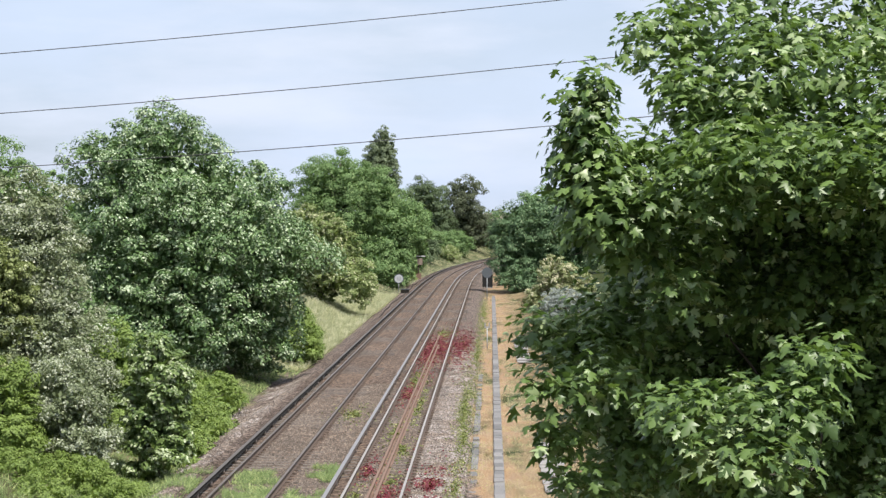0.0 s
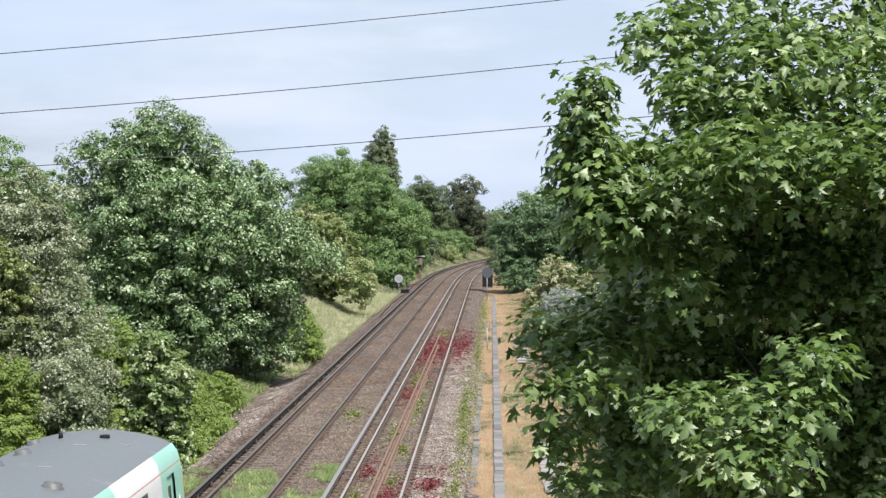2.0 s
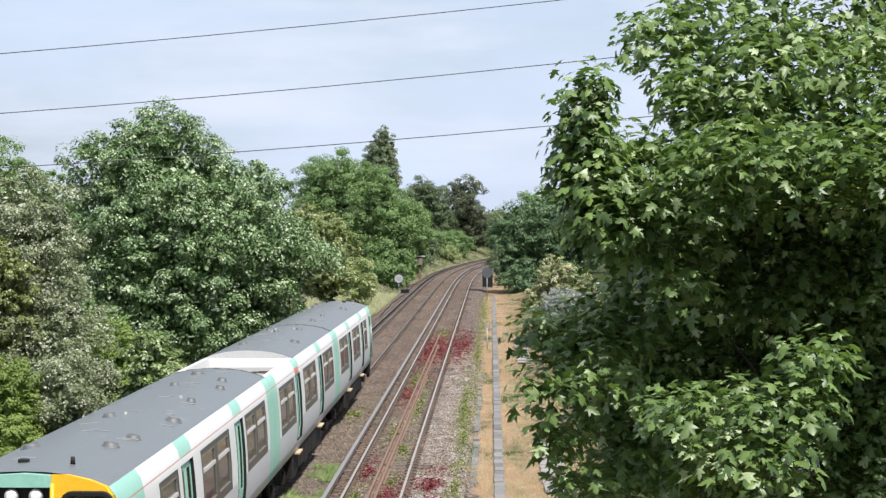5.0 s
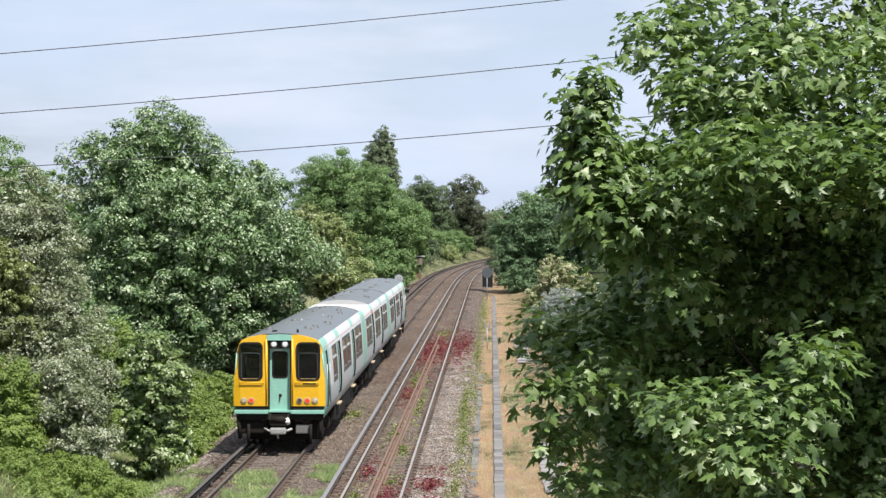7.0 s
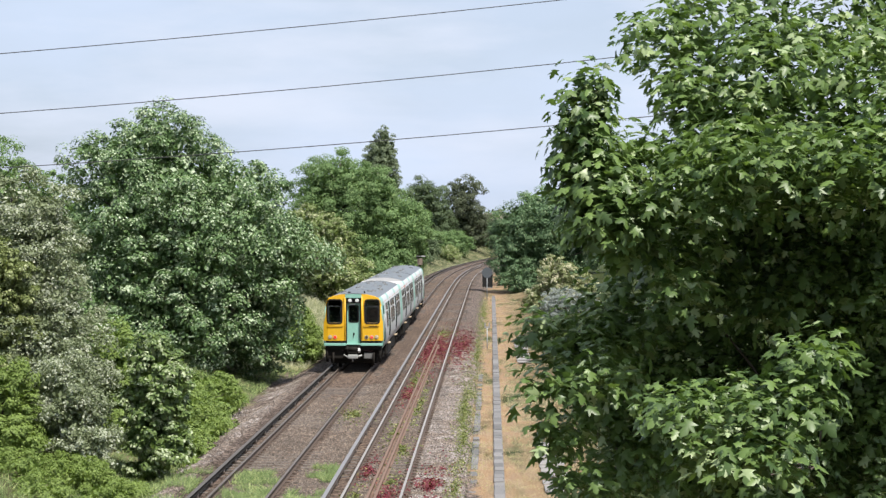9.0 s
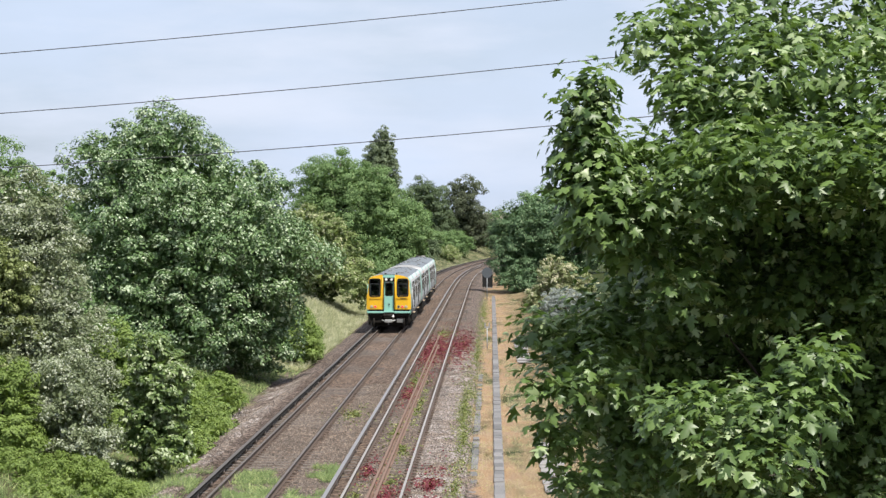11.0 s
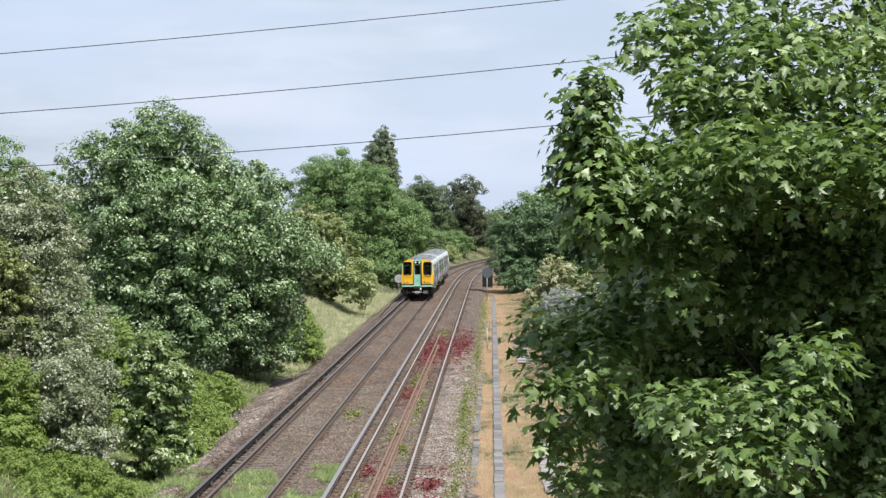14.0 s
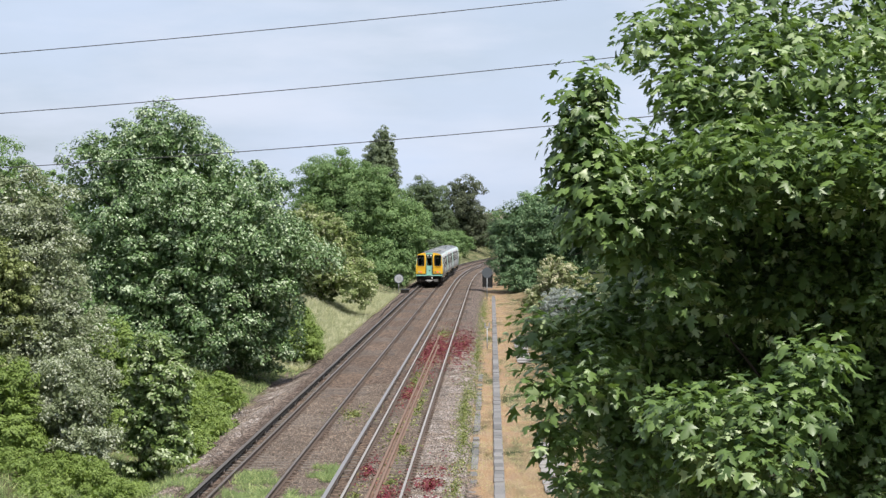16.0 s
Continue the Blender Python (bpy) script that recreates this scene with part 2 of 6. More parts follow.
L_MAPLE = leaf_material("maple_leaf", (0.055, 0.112, 0.032), (0.242, 0.368, 0.104), (0.345, 0.43, 0.22), 0.1, 0.42, 0.38, 0.5)
# pale drifts: turned-up undersides, plus sky gloss put into the colour
L_SYCAMORE = leaf_material("sycamore_leaf", (0.068, 0.14, 0.05), (0.195, 0.315, 0.112), (0.37, 0.45, 0.29), 0.2, 0.55, 0.2)
L_SILVER = leaf_material("silver_leaf", (0.15, 0.195, 0.09), (0.32, 0.375, 0.215), (0.40, 0.43, 0.33), 0.25, 0.75, 0.22)
L_SALLOW = leaf_material("sallow_leaf", (0.14, 0.19, 0.05), (0.29, 0.345, 0.12), (0.38, 0.41, 0.22), 0.1, 0.6, 0.3)
L_MID = leaf_material("mid_green_leaf", (0.13, 0.235, 0.08), (0.235, 0.365, 0.135), (0.27, 0.37, 0.16), 0.08, 0.75, 0.3)
L_HAWTHORN = leaf_material("hawthorn_leaf", (0.075, 0.15, 0.062), (0.145, 0.25, 0.11), (0.21, 0.28, 0.15), 0.1, 0.7, 0.26)
L_SAPLING = leaf_material("sapling_leaf", (0.08, 0.15, 0.04), (0.25, 0.35, 0.105), (0.40, 0.46, 0.28), 0.2, 0.5, 0.28)
L_DARK = leaf_material("dark_green_leaf", (0.075, 0.12, 0.055), (0.145, 0.205, 0.095), (0.17, 0.215, 0.115), 0.08, 0.75, 0.25)
L_POPLAR = leaf_material("poplar_leaf", (0.16, 0.215, 0.12), (0.25, 0.315, 0.18), (0.27, 0.32, 0.2), 0.1, 0.75, 0.25)
L_BRONZE = leaf_material("bronze_leaf", (0.085, 0.11, 0.06), (0.15, 0.18, 0.10), None, 0, 0.75, 0.25)
L_BRIGHT = leaf_material("bright_green_leaf", (0.14, 0.225, 0.042), (0.31, 0.42, 0.10), None, 0, 0.65, 0.34)
L_ELDER = leaf_material("elder_leaf", (0.17, 0.235, 0.075), (0.30, 0.38, 0.13), (0.46, 0.47, 0.29), 0.16, 0.75, 0.3)
L_CREAM = leaf_material("cream_flower_leaf", (0.22, 0.27, 0.105), (0.39, 0.43, 0.21), (0.56, 0.52, 0.37), 0.2, 0.75, 0.3)
L_LAVENDER = leaf_material("grey_blue_leaf", (0.32, 0.36, 0.34), (0.46, 0.50, 0.485), None, 0, 0.75, 0.2)
L_RED = leaf_material("red_weed", (0.13, 0.02, 0.03), (0.27, 0.042, 0.062), (0.22, 0.17, 0.07), 0.08, 0.7, 0.25)
L_WEED = leaf_material("weed_leaf", (0.13, 0.165, 0.042), (0.25, 0.29, 0.085), (0.34, 0.33, 0.15), 0.12, 0.7, 0.3)
G_PALE = leaf_material("pale_grass", (0.40, 0.43, 0.25), (0.51, 0.53, 0.34), (0.60, 0.58, 0.43), 0.3, 0.7, 0.6)
G_GREEN = leaf_material("green_grass", (0.12, 0.195, 0.055), (0.26, 0.355, 0.12), (0.38, 0.43, 0.18), 0.12, 0.6, 0.35)
G_VERGE = leaf_material("verge_grass", (0.14, 0.18, 0.085), (0.26, 0.30, 0.16), (0.44, 0.42, 0.26), 0.2, 0.7, 0.3)
G_STRAW = leaf_material("straw_grass", (0.46, 0.35, 0.215), (0.70, 0.565, 0.39), (0.36, 0.36, 0.15), 0.15, 0.8, 0.25)

T_GREY = surface("roof_grey_paint", (0.105, 0.115, 0.12), (0.15, 0.163, 0.170), 0.38, 0, 18, 0.9, 0.08, 0.004, (0.20, 0.21, 0.21), 0.63)
T_WHITE = surface("train_white_paint", (0.66, 0.68, 0.70), (0.76, 0.77, 0.78), 0.35, 0, 12, 0.8, 0.03, 0.002, (0.52, 0.52, 0.52), 0.64)
T_LOWER = surface("train_pale_grey_paint", (0.46, 0.49, 0.52), (0.56, 0.59, 0.62), 0.35, 0, 12, 0.8, 0.03, 0.002, (0.36, 0.36, 0.36), 0.64)
T_GREEN = surface("train_mint_paint", (0.25, 0.52, 0.43), (0.33, 0.62, 0.52), 0.38, 0, 12, 0.8, 0.03, 0.002, (0.2, 0.4, 0.34), 0.66)
T_YELLOW = surface("train_yellow_paint", (0.76, 0.425, 0.012), (0.86, 0.49, 0.02), 0.4, 0, 12, 0.8, 0.03, 0.002, (0.66, 0.36, 0.02), 0.68)
T_ORANGE = surface("orange_line_paint", (0.5, 0.16, 0.1), (0.62, 0.22, 0.14), 0.5)
T_UNDER = surface("grimy_underframe", (0.010, 0.009, 0.008), (0.030, 0.026, 0.022), 0.85, 0, 20, 2, 0.5, 0.01)
T_STEEL = surface("worn_coupler_steel", (0.30, 0.30, 0.29), (0.52, 0.52, 0.5), 0.5, 0.3, 25, 4, 0.2)
T_RUBBER = surface("black_rubber", (0.012, 0.012, 0.012), (0.025, 0.025, 0.025), 0.7)
T_SEAT = surface("seat_moquette", (0.04, 0.07, 0.09), (0.09, 0.13, 0.15), 0.9)
for _m in (T_RUBBER, T_UNDER, BLACK):
    _m.node_tree.nodes["Principled BSDF"].inputs["Specular IOR Level"].default_value = 0.15
T_WELL_FLOOR = surface("well_floor", (0.21, 0.21, 0.21), (0.30, 0.30, 0.295), 0.6, 0, 14, 1.5, 0.1, 0.004, (0.26, 0.24, 0.22), 0.58)
T_WELL = surface("white_roof_well", (0.48, 0.48, 0.48), (0.60, 0.60, 0.60), 0.6, 0, 14, 1.5, 0.1, 0.004, (0.45, 0.43, 0.4), 0.62)
T_STEP = surface("door_step_timber", (0.42, 0.32, 0.2), (0.55, 0.45, 0.32), 0.8)


def glass_material(name, tint, rough=0.04, clear=0.55):
    m, nt, b = nodes_of(name)
    b.inputs["Base Color"].default_value = (*tint, 1)
    b.inputs["Roughness"].default_value = rough
    b.inputs["Transmission Weight"].default_value = clear
    b.inputs["IOR"].default_value = 1.45
    return m


def lamp_material(name, colour, strength):
    m, nt, b = nodes_of(name)
    b.inputs["Base Color"].default_value = (*colour, 1)
    b.inputs["Emission Color"].default_value = (*colour, 1)
    b.inputs["Emission Strength"].default_value = strength
    b.inputs["Roughness"].default_value = 0.2
    return m


T_GLASS = glass_material("tinted_window_glass", (0.055, 0.046, 0.038), 0.06, 0.35)
T_GLASS.node_tree.nodes["Principled BSDF"].inputs["IOR"].default_value = 1.3
T_CABGLASS = glass_material("cab_glass", (0.55, 0.6, 0.62), 0.02, 1.0)
T_TAIL = lamp_material("red_tail_light", (0.85, 0.04, 0.012), 0.5)
T_LENS = glass_material("clear_lamp_lens", (0.55, 0.46, 0.3), 0.15, 0.2)
T_MARKER = glass_material("white_lamp_lens", (0.75, 0.78, 0.78), 0.15, 0.1)
T_DARKLENS = glass_material("dark_lamp_lens", (0.09, 0.06, 0.03), 0.15, 0.1)


# ---- building helpers ----
def mesh_of(name, bm, *materials):
    me = bpy.data.meshes.new(name)
    bm.to_mesh(me)
    bm.free()
    for m in materials:
        me.materials.append(m)
    return me


def part(name, bm, material, parent, label=""):
    """Links a bmesh as one mesh object under a thing or a part."""
    ms = material if isinstance(material, (list, tuple)) else [material]
    ob = new(name, mesh_of(name, bm, *ms))
    ob.parent = parent
    if label:
        tagged(ob, label)
    return ob


def box(bm, x0, x1, y0, y1, z0, z1, mat=0, bevel=0.0):
    vs = bmesh.ops.create_cube(bm, size=1.0, matrix=Matrix.Translation(((x0 + x1) / 2, (y0 + y1) / 2, (z0 + z1) / 2)) @ Matrix.Diagonal((x1 - x0, y1 - y0, z1 - z0, 1)))["verts"]
    fs = {f for v in vs for f in v.link_faces}
    for f in fs:
        f.material_index = mat
    if bevel:
        es = {e for v in vs for e in v.link_edges}
        out = bmesh.ops.bevel(bm, geom=list(es), offset=bevel, segments=2, affect="EDGES", profile=0.6)
        for f in out["faces"]:
            f.material_index = mat
    return bm


def rod(bm, a, b, r0, r1=None, n=8, mat=0):
    """A tapered bar from a to b."""
    a, b = Vector(a), Vector(b)
    d = b - a
    m = Matrix.Translation((a + b) / 2) @ d.to_track_quat("Z", "Y").to_matrix().to_4x4()
    vs = bmesh.ops.create_cone(bm, cap_ends=True, segments=n, radius1=r0, radius2=r0 if r1 is None else r1, depth=d.length, matrix=m)["verts"]
    for f in {f for v in vs for f in v.link_faces}:
        f.material_index, f.smooth = mat, len(f.verts) == 4
    return bm


def sweep(bm, s0, s1, o, profile, step=4.0, mats=None, z=0.0):
    """Sweeps a closed profile of (across, up) along the line."""
    n = max(2, int((s1 - s0) / step) + 1)
    rings = []
    for i in range(n):
        s = s0 + (s1 - s0) * i / (n - 1)
        rings.append([bm.verts.new(on_line(s, o + px, z + pz)[0]) for px, pz in profile])
    k = len(profile)
    for a, b in zip(rings, rings[1:]):
        for j in range(k):
            f = bm.faces.new((a[j], a[(j + 1) % k], b[(j + 1) % k], b[j]))
            if mats:
                f.material_index = mats[j]
    bm.faces.new(rings[0][::-1])
    bm.faces.new(rings[-1])
    bmesh.ops.recalc_face_normals(bm, faces=bm.faces)
    return bm


def empty(name, m=None):
    ob = new(name)
    ob.empty_display_size = 0.3
    if m is not None:
        ob.matrix_world = m
    return ob


LEAF_SHAPES = {
    "lobed": ([(0, 0), (0.46, 0.0), (0.27, 0.2), (0.64, 0.54), (0.2, 0.5), (0.25, 0.76), (0, 1.08), (-0.25, 0.76), (-0.2, 0.5), (-0.64, 0.54), (-0.27, 0.2), (-0.46, 0.0)], 0.34),
    "kite": ([(0, 0), (0.34, 0.5), (0, 1.0), (-0.34, 0.5)], 0.5),
    "blade": ([(0, 0), (0.026, 0.45), (0, 1.0), (-0.026, 0.45)], 0.5),
    "slim": ([(0, 0), (0.14, 0.45), (0, 1.0), (-0.14, 0.45)], 0.5),
}


def unit(v):
    return v / np.maximum(np.linalg.norm(v, axis=1, keepdims=True), 1e-6)


def leaves(name, pts, normals, axes, sizes, shape, material):
    """One mesh of leaves, each with its own place, lie and size."""
    outline, mid = LEAF_SHAPES[shape]
    k = len(outline)
    tx = np.array([0.0] + [p[0] for p in outline])
    ty = np.array([mid] + [p[1] for p in outline])
    tz = np.array([0.05] + [-0.10 * abs(p[0]) * 2 - 0.12 * p[1] ** 2 for p in outline])
    normals = unit(normals)
    axes = unit(axes - normals * np.sum(axes * normals, 1, keepdims=True))
    side = np.cross(axes, normals)
    n = len(pts)
    v = pts[:, None, :] + sizes[:, None, None] * (tx[None, :, None] * side[:, None, :] + ty[None, :, None] * axes[:, None, :] + tz[None, :, None] * normals[:, None, :])
    j = np.arange(k)
    if k <= 4:
        v = v[:, 1:, :]
        tri = np.array([[0, 1, 2], [0, 2, 3]])
    else:
        tri = np.stack([np.zeros(k, int), j + 1, (j + 1) % k + 1], 1)
    m = v.shape[1]
    idx = (tri[None] + (np.arange(n) * m)[:, None, None]).reshape(-1)
    me = bpy.data.meshes.new(name)
    me.vertices.add(n * m)
    me.vertices.foreach_set("co", v.reshape(-1).astype(np.float32))
    nt = n * len(tri)
    me.loops.add(nt * 3)
    me.loops.foreach_set("vertex_index", idx.astype(np.int32))
    me.polygons.add(nt)
    me.polygons.foreach_set("loop_start", (np.arange(nt) * 3).astype(np.int32))
    me.polygons.foreach_set("loop_total", np.full(nt, 3, np.int32))
    me.materials.append(material)
    me.update(calc_edges=True)
    return me


def crown_heads(rng, lobes, gap):
    """Ends of boughs, evenly apart over the outer skin of the lobes (x, y, z, rx, ry, rz), and which way each looks."""
    lob = np.array(lobes, float)
    area = (lob[:, 3] * lob[:, 4]) ** 0.8 + (lob[:, 3] * lob[:, 5]) ** 0.8 + (lob[:, 4] * lob[:, 5]) ** 0.8
    n = int(min(9000, 60 + 30 * (lob[:, 3] * lob[:, 5] + lob[:, 4] * lob[:, 5]).sum() / gap ** 2))
    pick = rng.choice(len(lob), n, p=area / area.sum())
    d = unit(rng.normal(size=(n, 3)))
    cen = lob[pick, :3] + d * lob[pick, 3:] * rng.uniform(0.84, 1.02, n)[:, None]
    deep = np.zeros(n, bool)
    for k, q in enumerate(lob):
        deep |= (pick != k) & ((((cen - q[:3]) / q[3:]) ** 2).sum(1) < 0.62)
    ok = ~deep & ((d[:, 2] > -0.45) | (rng.random(n) < 0.35)) & (cen[:, 2] > ground_z(cen[:, 0], cen[:, 1]))
    cen, e = cen[ok], unit((d / lob[pick, 3:])[ok])
    kept = np.zeros((0, 3))
    ids = []
    for i in range(len(cen)):
        if len(kept) == 0 or (((kept - cen[i]) * np.array([1, 1, 1.25])) ** 2).sum(1).min() > (gap * rng.uniform(0.7, 1.15)) ** 2:
            kept = np.concatenate([kept, cen[i:i + 1]])
            ids.append(i)
    return cen[ids], e[ids]


def boughs_of(rng, lobes, r, tall=0.75):
    """The boughs that stand out from a crown's lobes, with creases between them, and the lobes drawn in below them."""
    out = []
    for q in lobes:
        rq = min(r, 0.6 * max(q[3:]))
        at, _e = crown_heads(rng, [(*q[:3], *(max(v - 0.75 * rq, 0.3 * v) for v in q[3:]))], rq * 1.25)
        for c, k in zip(at, rq * rng.uniform(0.7, 1.25, len(at))):
            out.append((*c, min(k, q[3]), min(k, q[4]), min(k * tall, q[5])))
        out.append((*q[:3], *(max(v - rq, 0.25 * v) for v in q[3:])))
    return out


def allowed(p, clear):
    ok = p[:, 2] > ground_z(p[:, 0], p[:, 1]) - 0.05
    if clear:
        o = offset_of(p[:, 0], p[:, 1])
        ok &= ~((o > -2.15) & (o < 5.6) & (p[:, 2] < 4.6))
    return ok


def crown_points(rng, lobes, gap, head_r, tufts, per, flat=0.7, droop=0.35, spread=0.22, up=0.5, fill=0.3, bough=0.0, clear=True):
    """Leaf places, normals, axes and sizes: bough ends set over the lobes, each a dome of tufts, each tuft a spray of leaves."""
    if bough:
        lobes = boughs_of(rng, lobes, bough)
    cen, e = crown_heads(rng, lobes, gap)
    h = len(cen)
    rad = head_r * rng.uniform(0.6, 1.35, h)
    i = np.repeat(np.arange(h), tufts)
    v = unit(rng.normal(size=(len(i), 3)) * 0.75 + e[i] * 0.8 + np.array([0, 0, 0.45]))
    tc = cen[i] + v * (rad[i] * rng.uniform(0.45, 1.0, len(i)))[:, None] * np.array([1, 1, flat])
    tr = rad[i] * rng.uniform(0.32, 0.52, len(i))
    j = np.repeat(np.arange(len(i)), per)
    w = unit(rng.normal(size=(len(j), 3)) + np.array([0, 0, 0.35]))
    p = tc[j] + w * (tr[j] * rng.uniform(0.7, 1.05, len(j)))[:, None] * np.array([1, 1, 0.7])
    nrm = v[j] * 0.35 + w * 0.55 + np.array([0, 0, up]) + rng.normal(size=w.shape) * spread
    ax = w * np.array([1, 1, 0]) + v[j] * np.array([0.3, 0.3, 0.0]) + np.array([0, 0, -droop]) + rng.normal(size=w.shape) * 0.45
    big = np.ones(len(p))
    # leaves further in, which close the crown
    m = int(len(p) * fill)
    lob = np.array(lobes, float)
    vol = lob[:, 3] * lob[:, 4] + lob[:, 3] * lob[:, 5]
    k = rng.choice(len(lob), m, p=vol / vol.sum())
    q = lob[k, :3] + unit(rng.normal(size=(m, 3))) * lob[k, 3:] * rng.uniform(0.5, 0.82, m)[:, None]
    p = np.concatenate([p, q])
    nrm = np.concatenate([nrm, rng.normal(size=(m, 3)) + np.array([0, 0, 0.6])])
    ax = np.concatenate([ax, rng.normal(size=(m, 3))])
    big = np.concatenate([big, np.full(m, 2.0)])
    ok = allowed(p, clear)
    return p[ok], nrm[ok], ax[ok], big[ok], cen


def shoot_points(rng, lobes, gap, length, pairs, stalk, fill=0.7, bough=0.0, clear=True):
    """Maple leaves in crossed pairs along upturned shoots over the lobes; each blade hangs outwards from its stalk."""
    if bough:
        lobes = boughs_of(rng, lobes, bough, 0.6)
    cen, e = crown_heads(rng, lobes, gap)
    h = len(cen)
    dirs = unit(e * 0.6 + np.array([0, 0, 0.75]) + rng.normal(size=(h, 3)) * 0.3)
    ln = length * rng.uniform(0.6, 1.3, h)
    n = 2 * pairs
    i = np.repeat(np.arange(h), n)
    k = np.tile(np.arange(n), h)
    along = (k // 2 + rng.uniform(-0.2, 0.2, len(k))) / max(pairs - 1, 1)
    side = unit(np.cross(dirs, rng.normal(size=(h, 3))))
    other = np.cross(dirs, side)
    turn = (k // 2) * math.pi / 2 + (k % 2) * math.pi + rng.normal(size=len(k)) * 0.35
    r = side[i] * np.cos(turn)[:, None] + other[i] * np.sin(turn)[:, None]
    r = unit(r + dirs[i] * 0.35)
    reach = stalk * (1.25 - 0.75 * along) * rng.uniform(0.7, 1.25, len(k))
    p = cen[i] + dirs[i] * ((along - 0.45) * ln[i])[:, None] + r * reach[:, None] - np.array([0, 0, 0.25]) * reach[:, None]
    nrm = np.array([0, 0, 0.75]) + r * 0.38 + e[i] * 0.45 + rng.normal(size=p.shape) * 0.33
    ax = r * np.array([1, 1, 0.3]) + np.array([0, 0, -0.5]) + rng.normal(size=p.shape) * 0.25
    big = 1.2 - 0.4 * along
    # leaves further in, which close the crown
    m = int(len(p) * fill)
    lob = np.array(lobes, float)
    vol = lob[:, 3] * lob[:, 5] * np.where(lob[:, 2] > 8.4, 0.2, 1.0)  # thin at the top
    q = rng.choice(len(lob), m, p=vol / vol.sum())
    inner = lob[q, :3] + unit(rng.normal(size=(m, 3))) * lob[q, 3:] * rng.uniform(0.2, 0.85, m)[:, None]
    p = np.concatenate([p, inner])
    nrm = np.concatenate([nrm, rng.normal(size=(m, 3)) * 0.6 + np.array([0, 0, 0.9])])
    ax = np.concatenate([ax, rng.normal(size=(m, 3)) + np.array([0, 0, -0.8])])
    big = np.concatenate([big, np.full(m, 1.05)])
    ok = allowed(p, clear)
    return p[ok], nrm[ok], ax[ok], big[ok], cen


def trunk_mesh(bm, rng, foot, top, r, targets):
    """A tapered, slightly bent trunk with limbs that reach towards the targets."""
    foot, top = Vector(foot), Vector(top)
    n = 7
    pts = [foot.lerp(top, i / n) + Vector((rng.normal() * r * 0.5, rng.normal() * r * 0.5, 0)) * (1 if i else 0) for i in range(n + 1)]
    rod(bm, foot - Vector((0, 0, 0.3)), pts[1], r * 1.35, r, 9)
    for i in range(1, n):
        rod(bm, pts[i], pts[i + 1], r * (1 - 0.85 * (i - 1) / n), r * (1 - 0.85 * i / n), 9)
    for t in targets:
        t = Vector(t)
        k = min(max((t.z - foot.z) / max(top.z - foot.z, 0.1) - 0.25, 0.15), 0.9)
        j = min(int(k * n), n - 1)
        a = pts[j].lerp(pts[j + 1], k * n - j)
        mid = a.lerp(t, 0.5) + Vector((rng.normal() * 0.15, rng.normal() * 0.15, 0.1))
        rr = r * (0.45 - 0.25 * k)
        rod(bm, a, mid, rr, rr * 0.65, 6)
        rod(bm, mid, t, rr * 0.65, rr * 0.2, 6)
    return bm


def plant(name, label, category, seed, foot, lobes, gap, head_r, tufts, per, leaf, shape, material, trunk_r=0.0, group="", limbs=14, vary=0.35, shoots=None, **lie):
    """A tree or shrub: trunk and limbs, and a crown of single leaves."""
    rng = np.random.default_rng(seed)
    base = Vector((foot[0], foot[1], float(ground_z(foot[0], foot[1]))))
    thing = empty(name, Matrix.Translation(base))
    tagged(thing, label, category, group)
    if shoots:
        p, nrm, ax, big, cen = shoot_points(rng, lobes, gap, *shoots)
    else:
        p, nrm, ax, big, cen = crown_points(rng, lobes, gap, head_r, tufts, per, **lie)
    off = np.array(base)
    sizes = leaf * big * rng.uniform(1 - vary, 1 + vary, len(p))
    crown = new("crown", leaves("crown", p - off, nrm, ax, sizes, shape, material))
    crown.parent = thing
    if trunk_r:
        top = max(lobes, key=lambda q: q[2] + q[5] * 0.6)
        tp = Vector((top[0], top[1], top[2] + top[5] * 0.55)) - base
        ids = rng.choice(len(cen), min(limbs, len(cen)), replace=False)
        bm = trunk_mesh(bmesh.new(), rng, (0, 0, 0), tp, trunk_r, [cen[i] - off for i in ids if cen[i][2] > base.z + 0.5])
        part("trunk", bm, BARK, thing)
    return thing


def blades(name, label, category, seed, pts, height, width, material, lean=0.45):
    """A stand of grass blades, one narrow leaf each."""
    rng = np.random.default_rng(seed)
    n = len(pts)
    ax = np.stack([rng.normal(size=n) * lean, rng.normal(size=n) * lean + lean * 0.8, np.ones(n)], 1)
    nrm = np.stack([rng.normal(size=n) * 0.7, rng.normal(size=n) * 0.5 - 0.6, np.ones(n) * 0.8], 1)
    ob = new(name, leaves(name, pts, nrm, ax, height * rng.uniform(0.5, 1.2, n), "blade", material))
    tagged(ob, label, category, "", "stuff")
    return ob


def scatter(seed, n, s0, s1, o0, o1, patch=0.0, lift=0.0, cut=0.5):
    """Places on the ground along the line, thinned by a noise of that patch size."""
    rng = np.random.default_rng(seed)
    out = []
    for _ in range(n):
        s, o = rng.uniform(s0, s1), rng.uniform(o0, o1)
        p, _h = on_line(s, o)
        if patch and noise.noise(Vector((p.x / patch, p.y / patch, seed * 3.7))) < (cut - 0.5):
            continue
        out.append((p.x, p.y, float(ground_z(p.x, p.y)) + lift))
    return np.array(out)


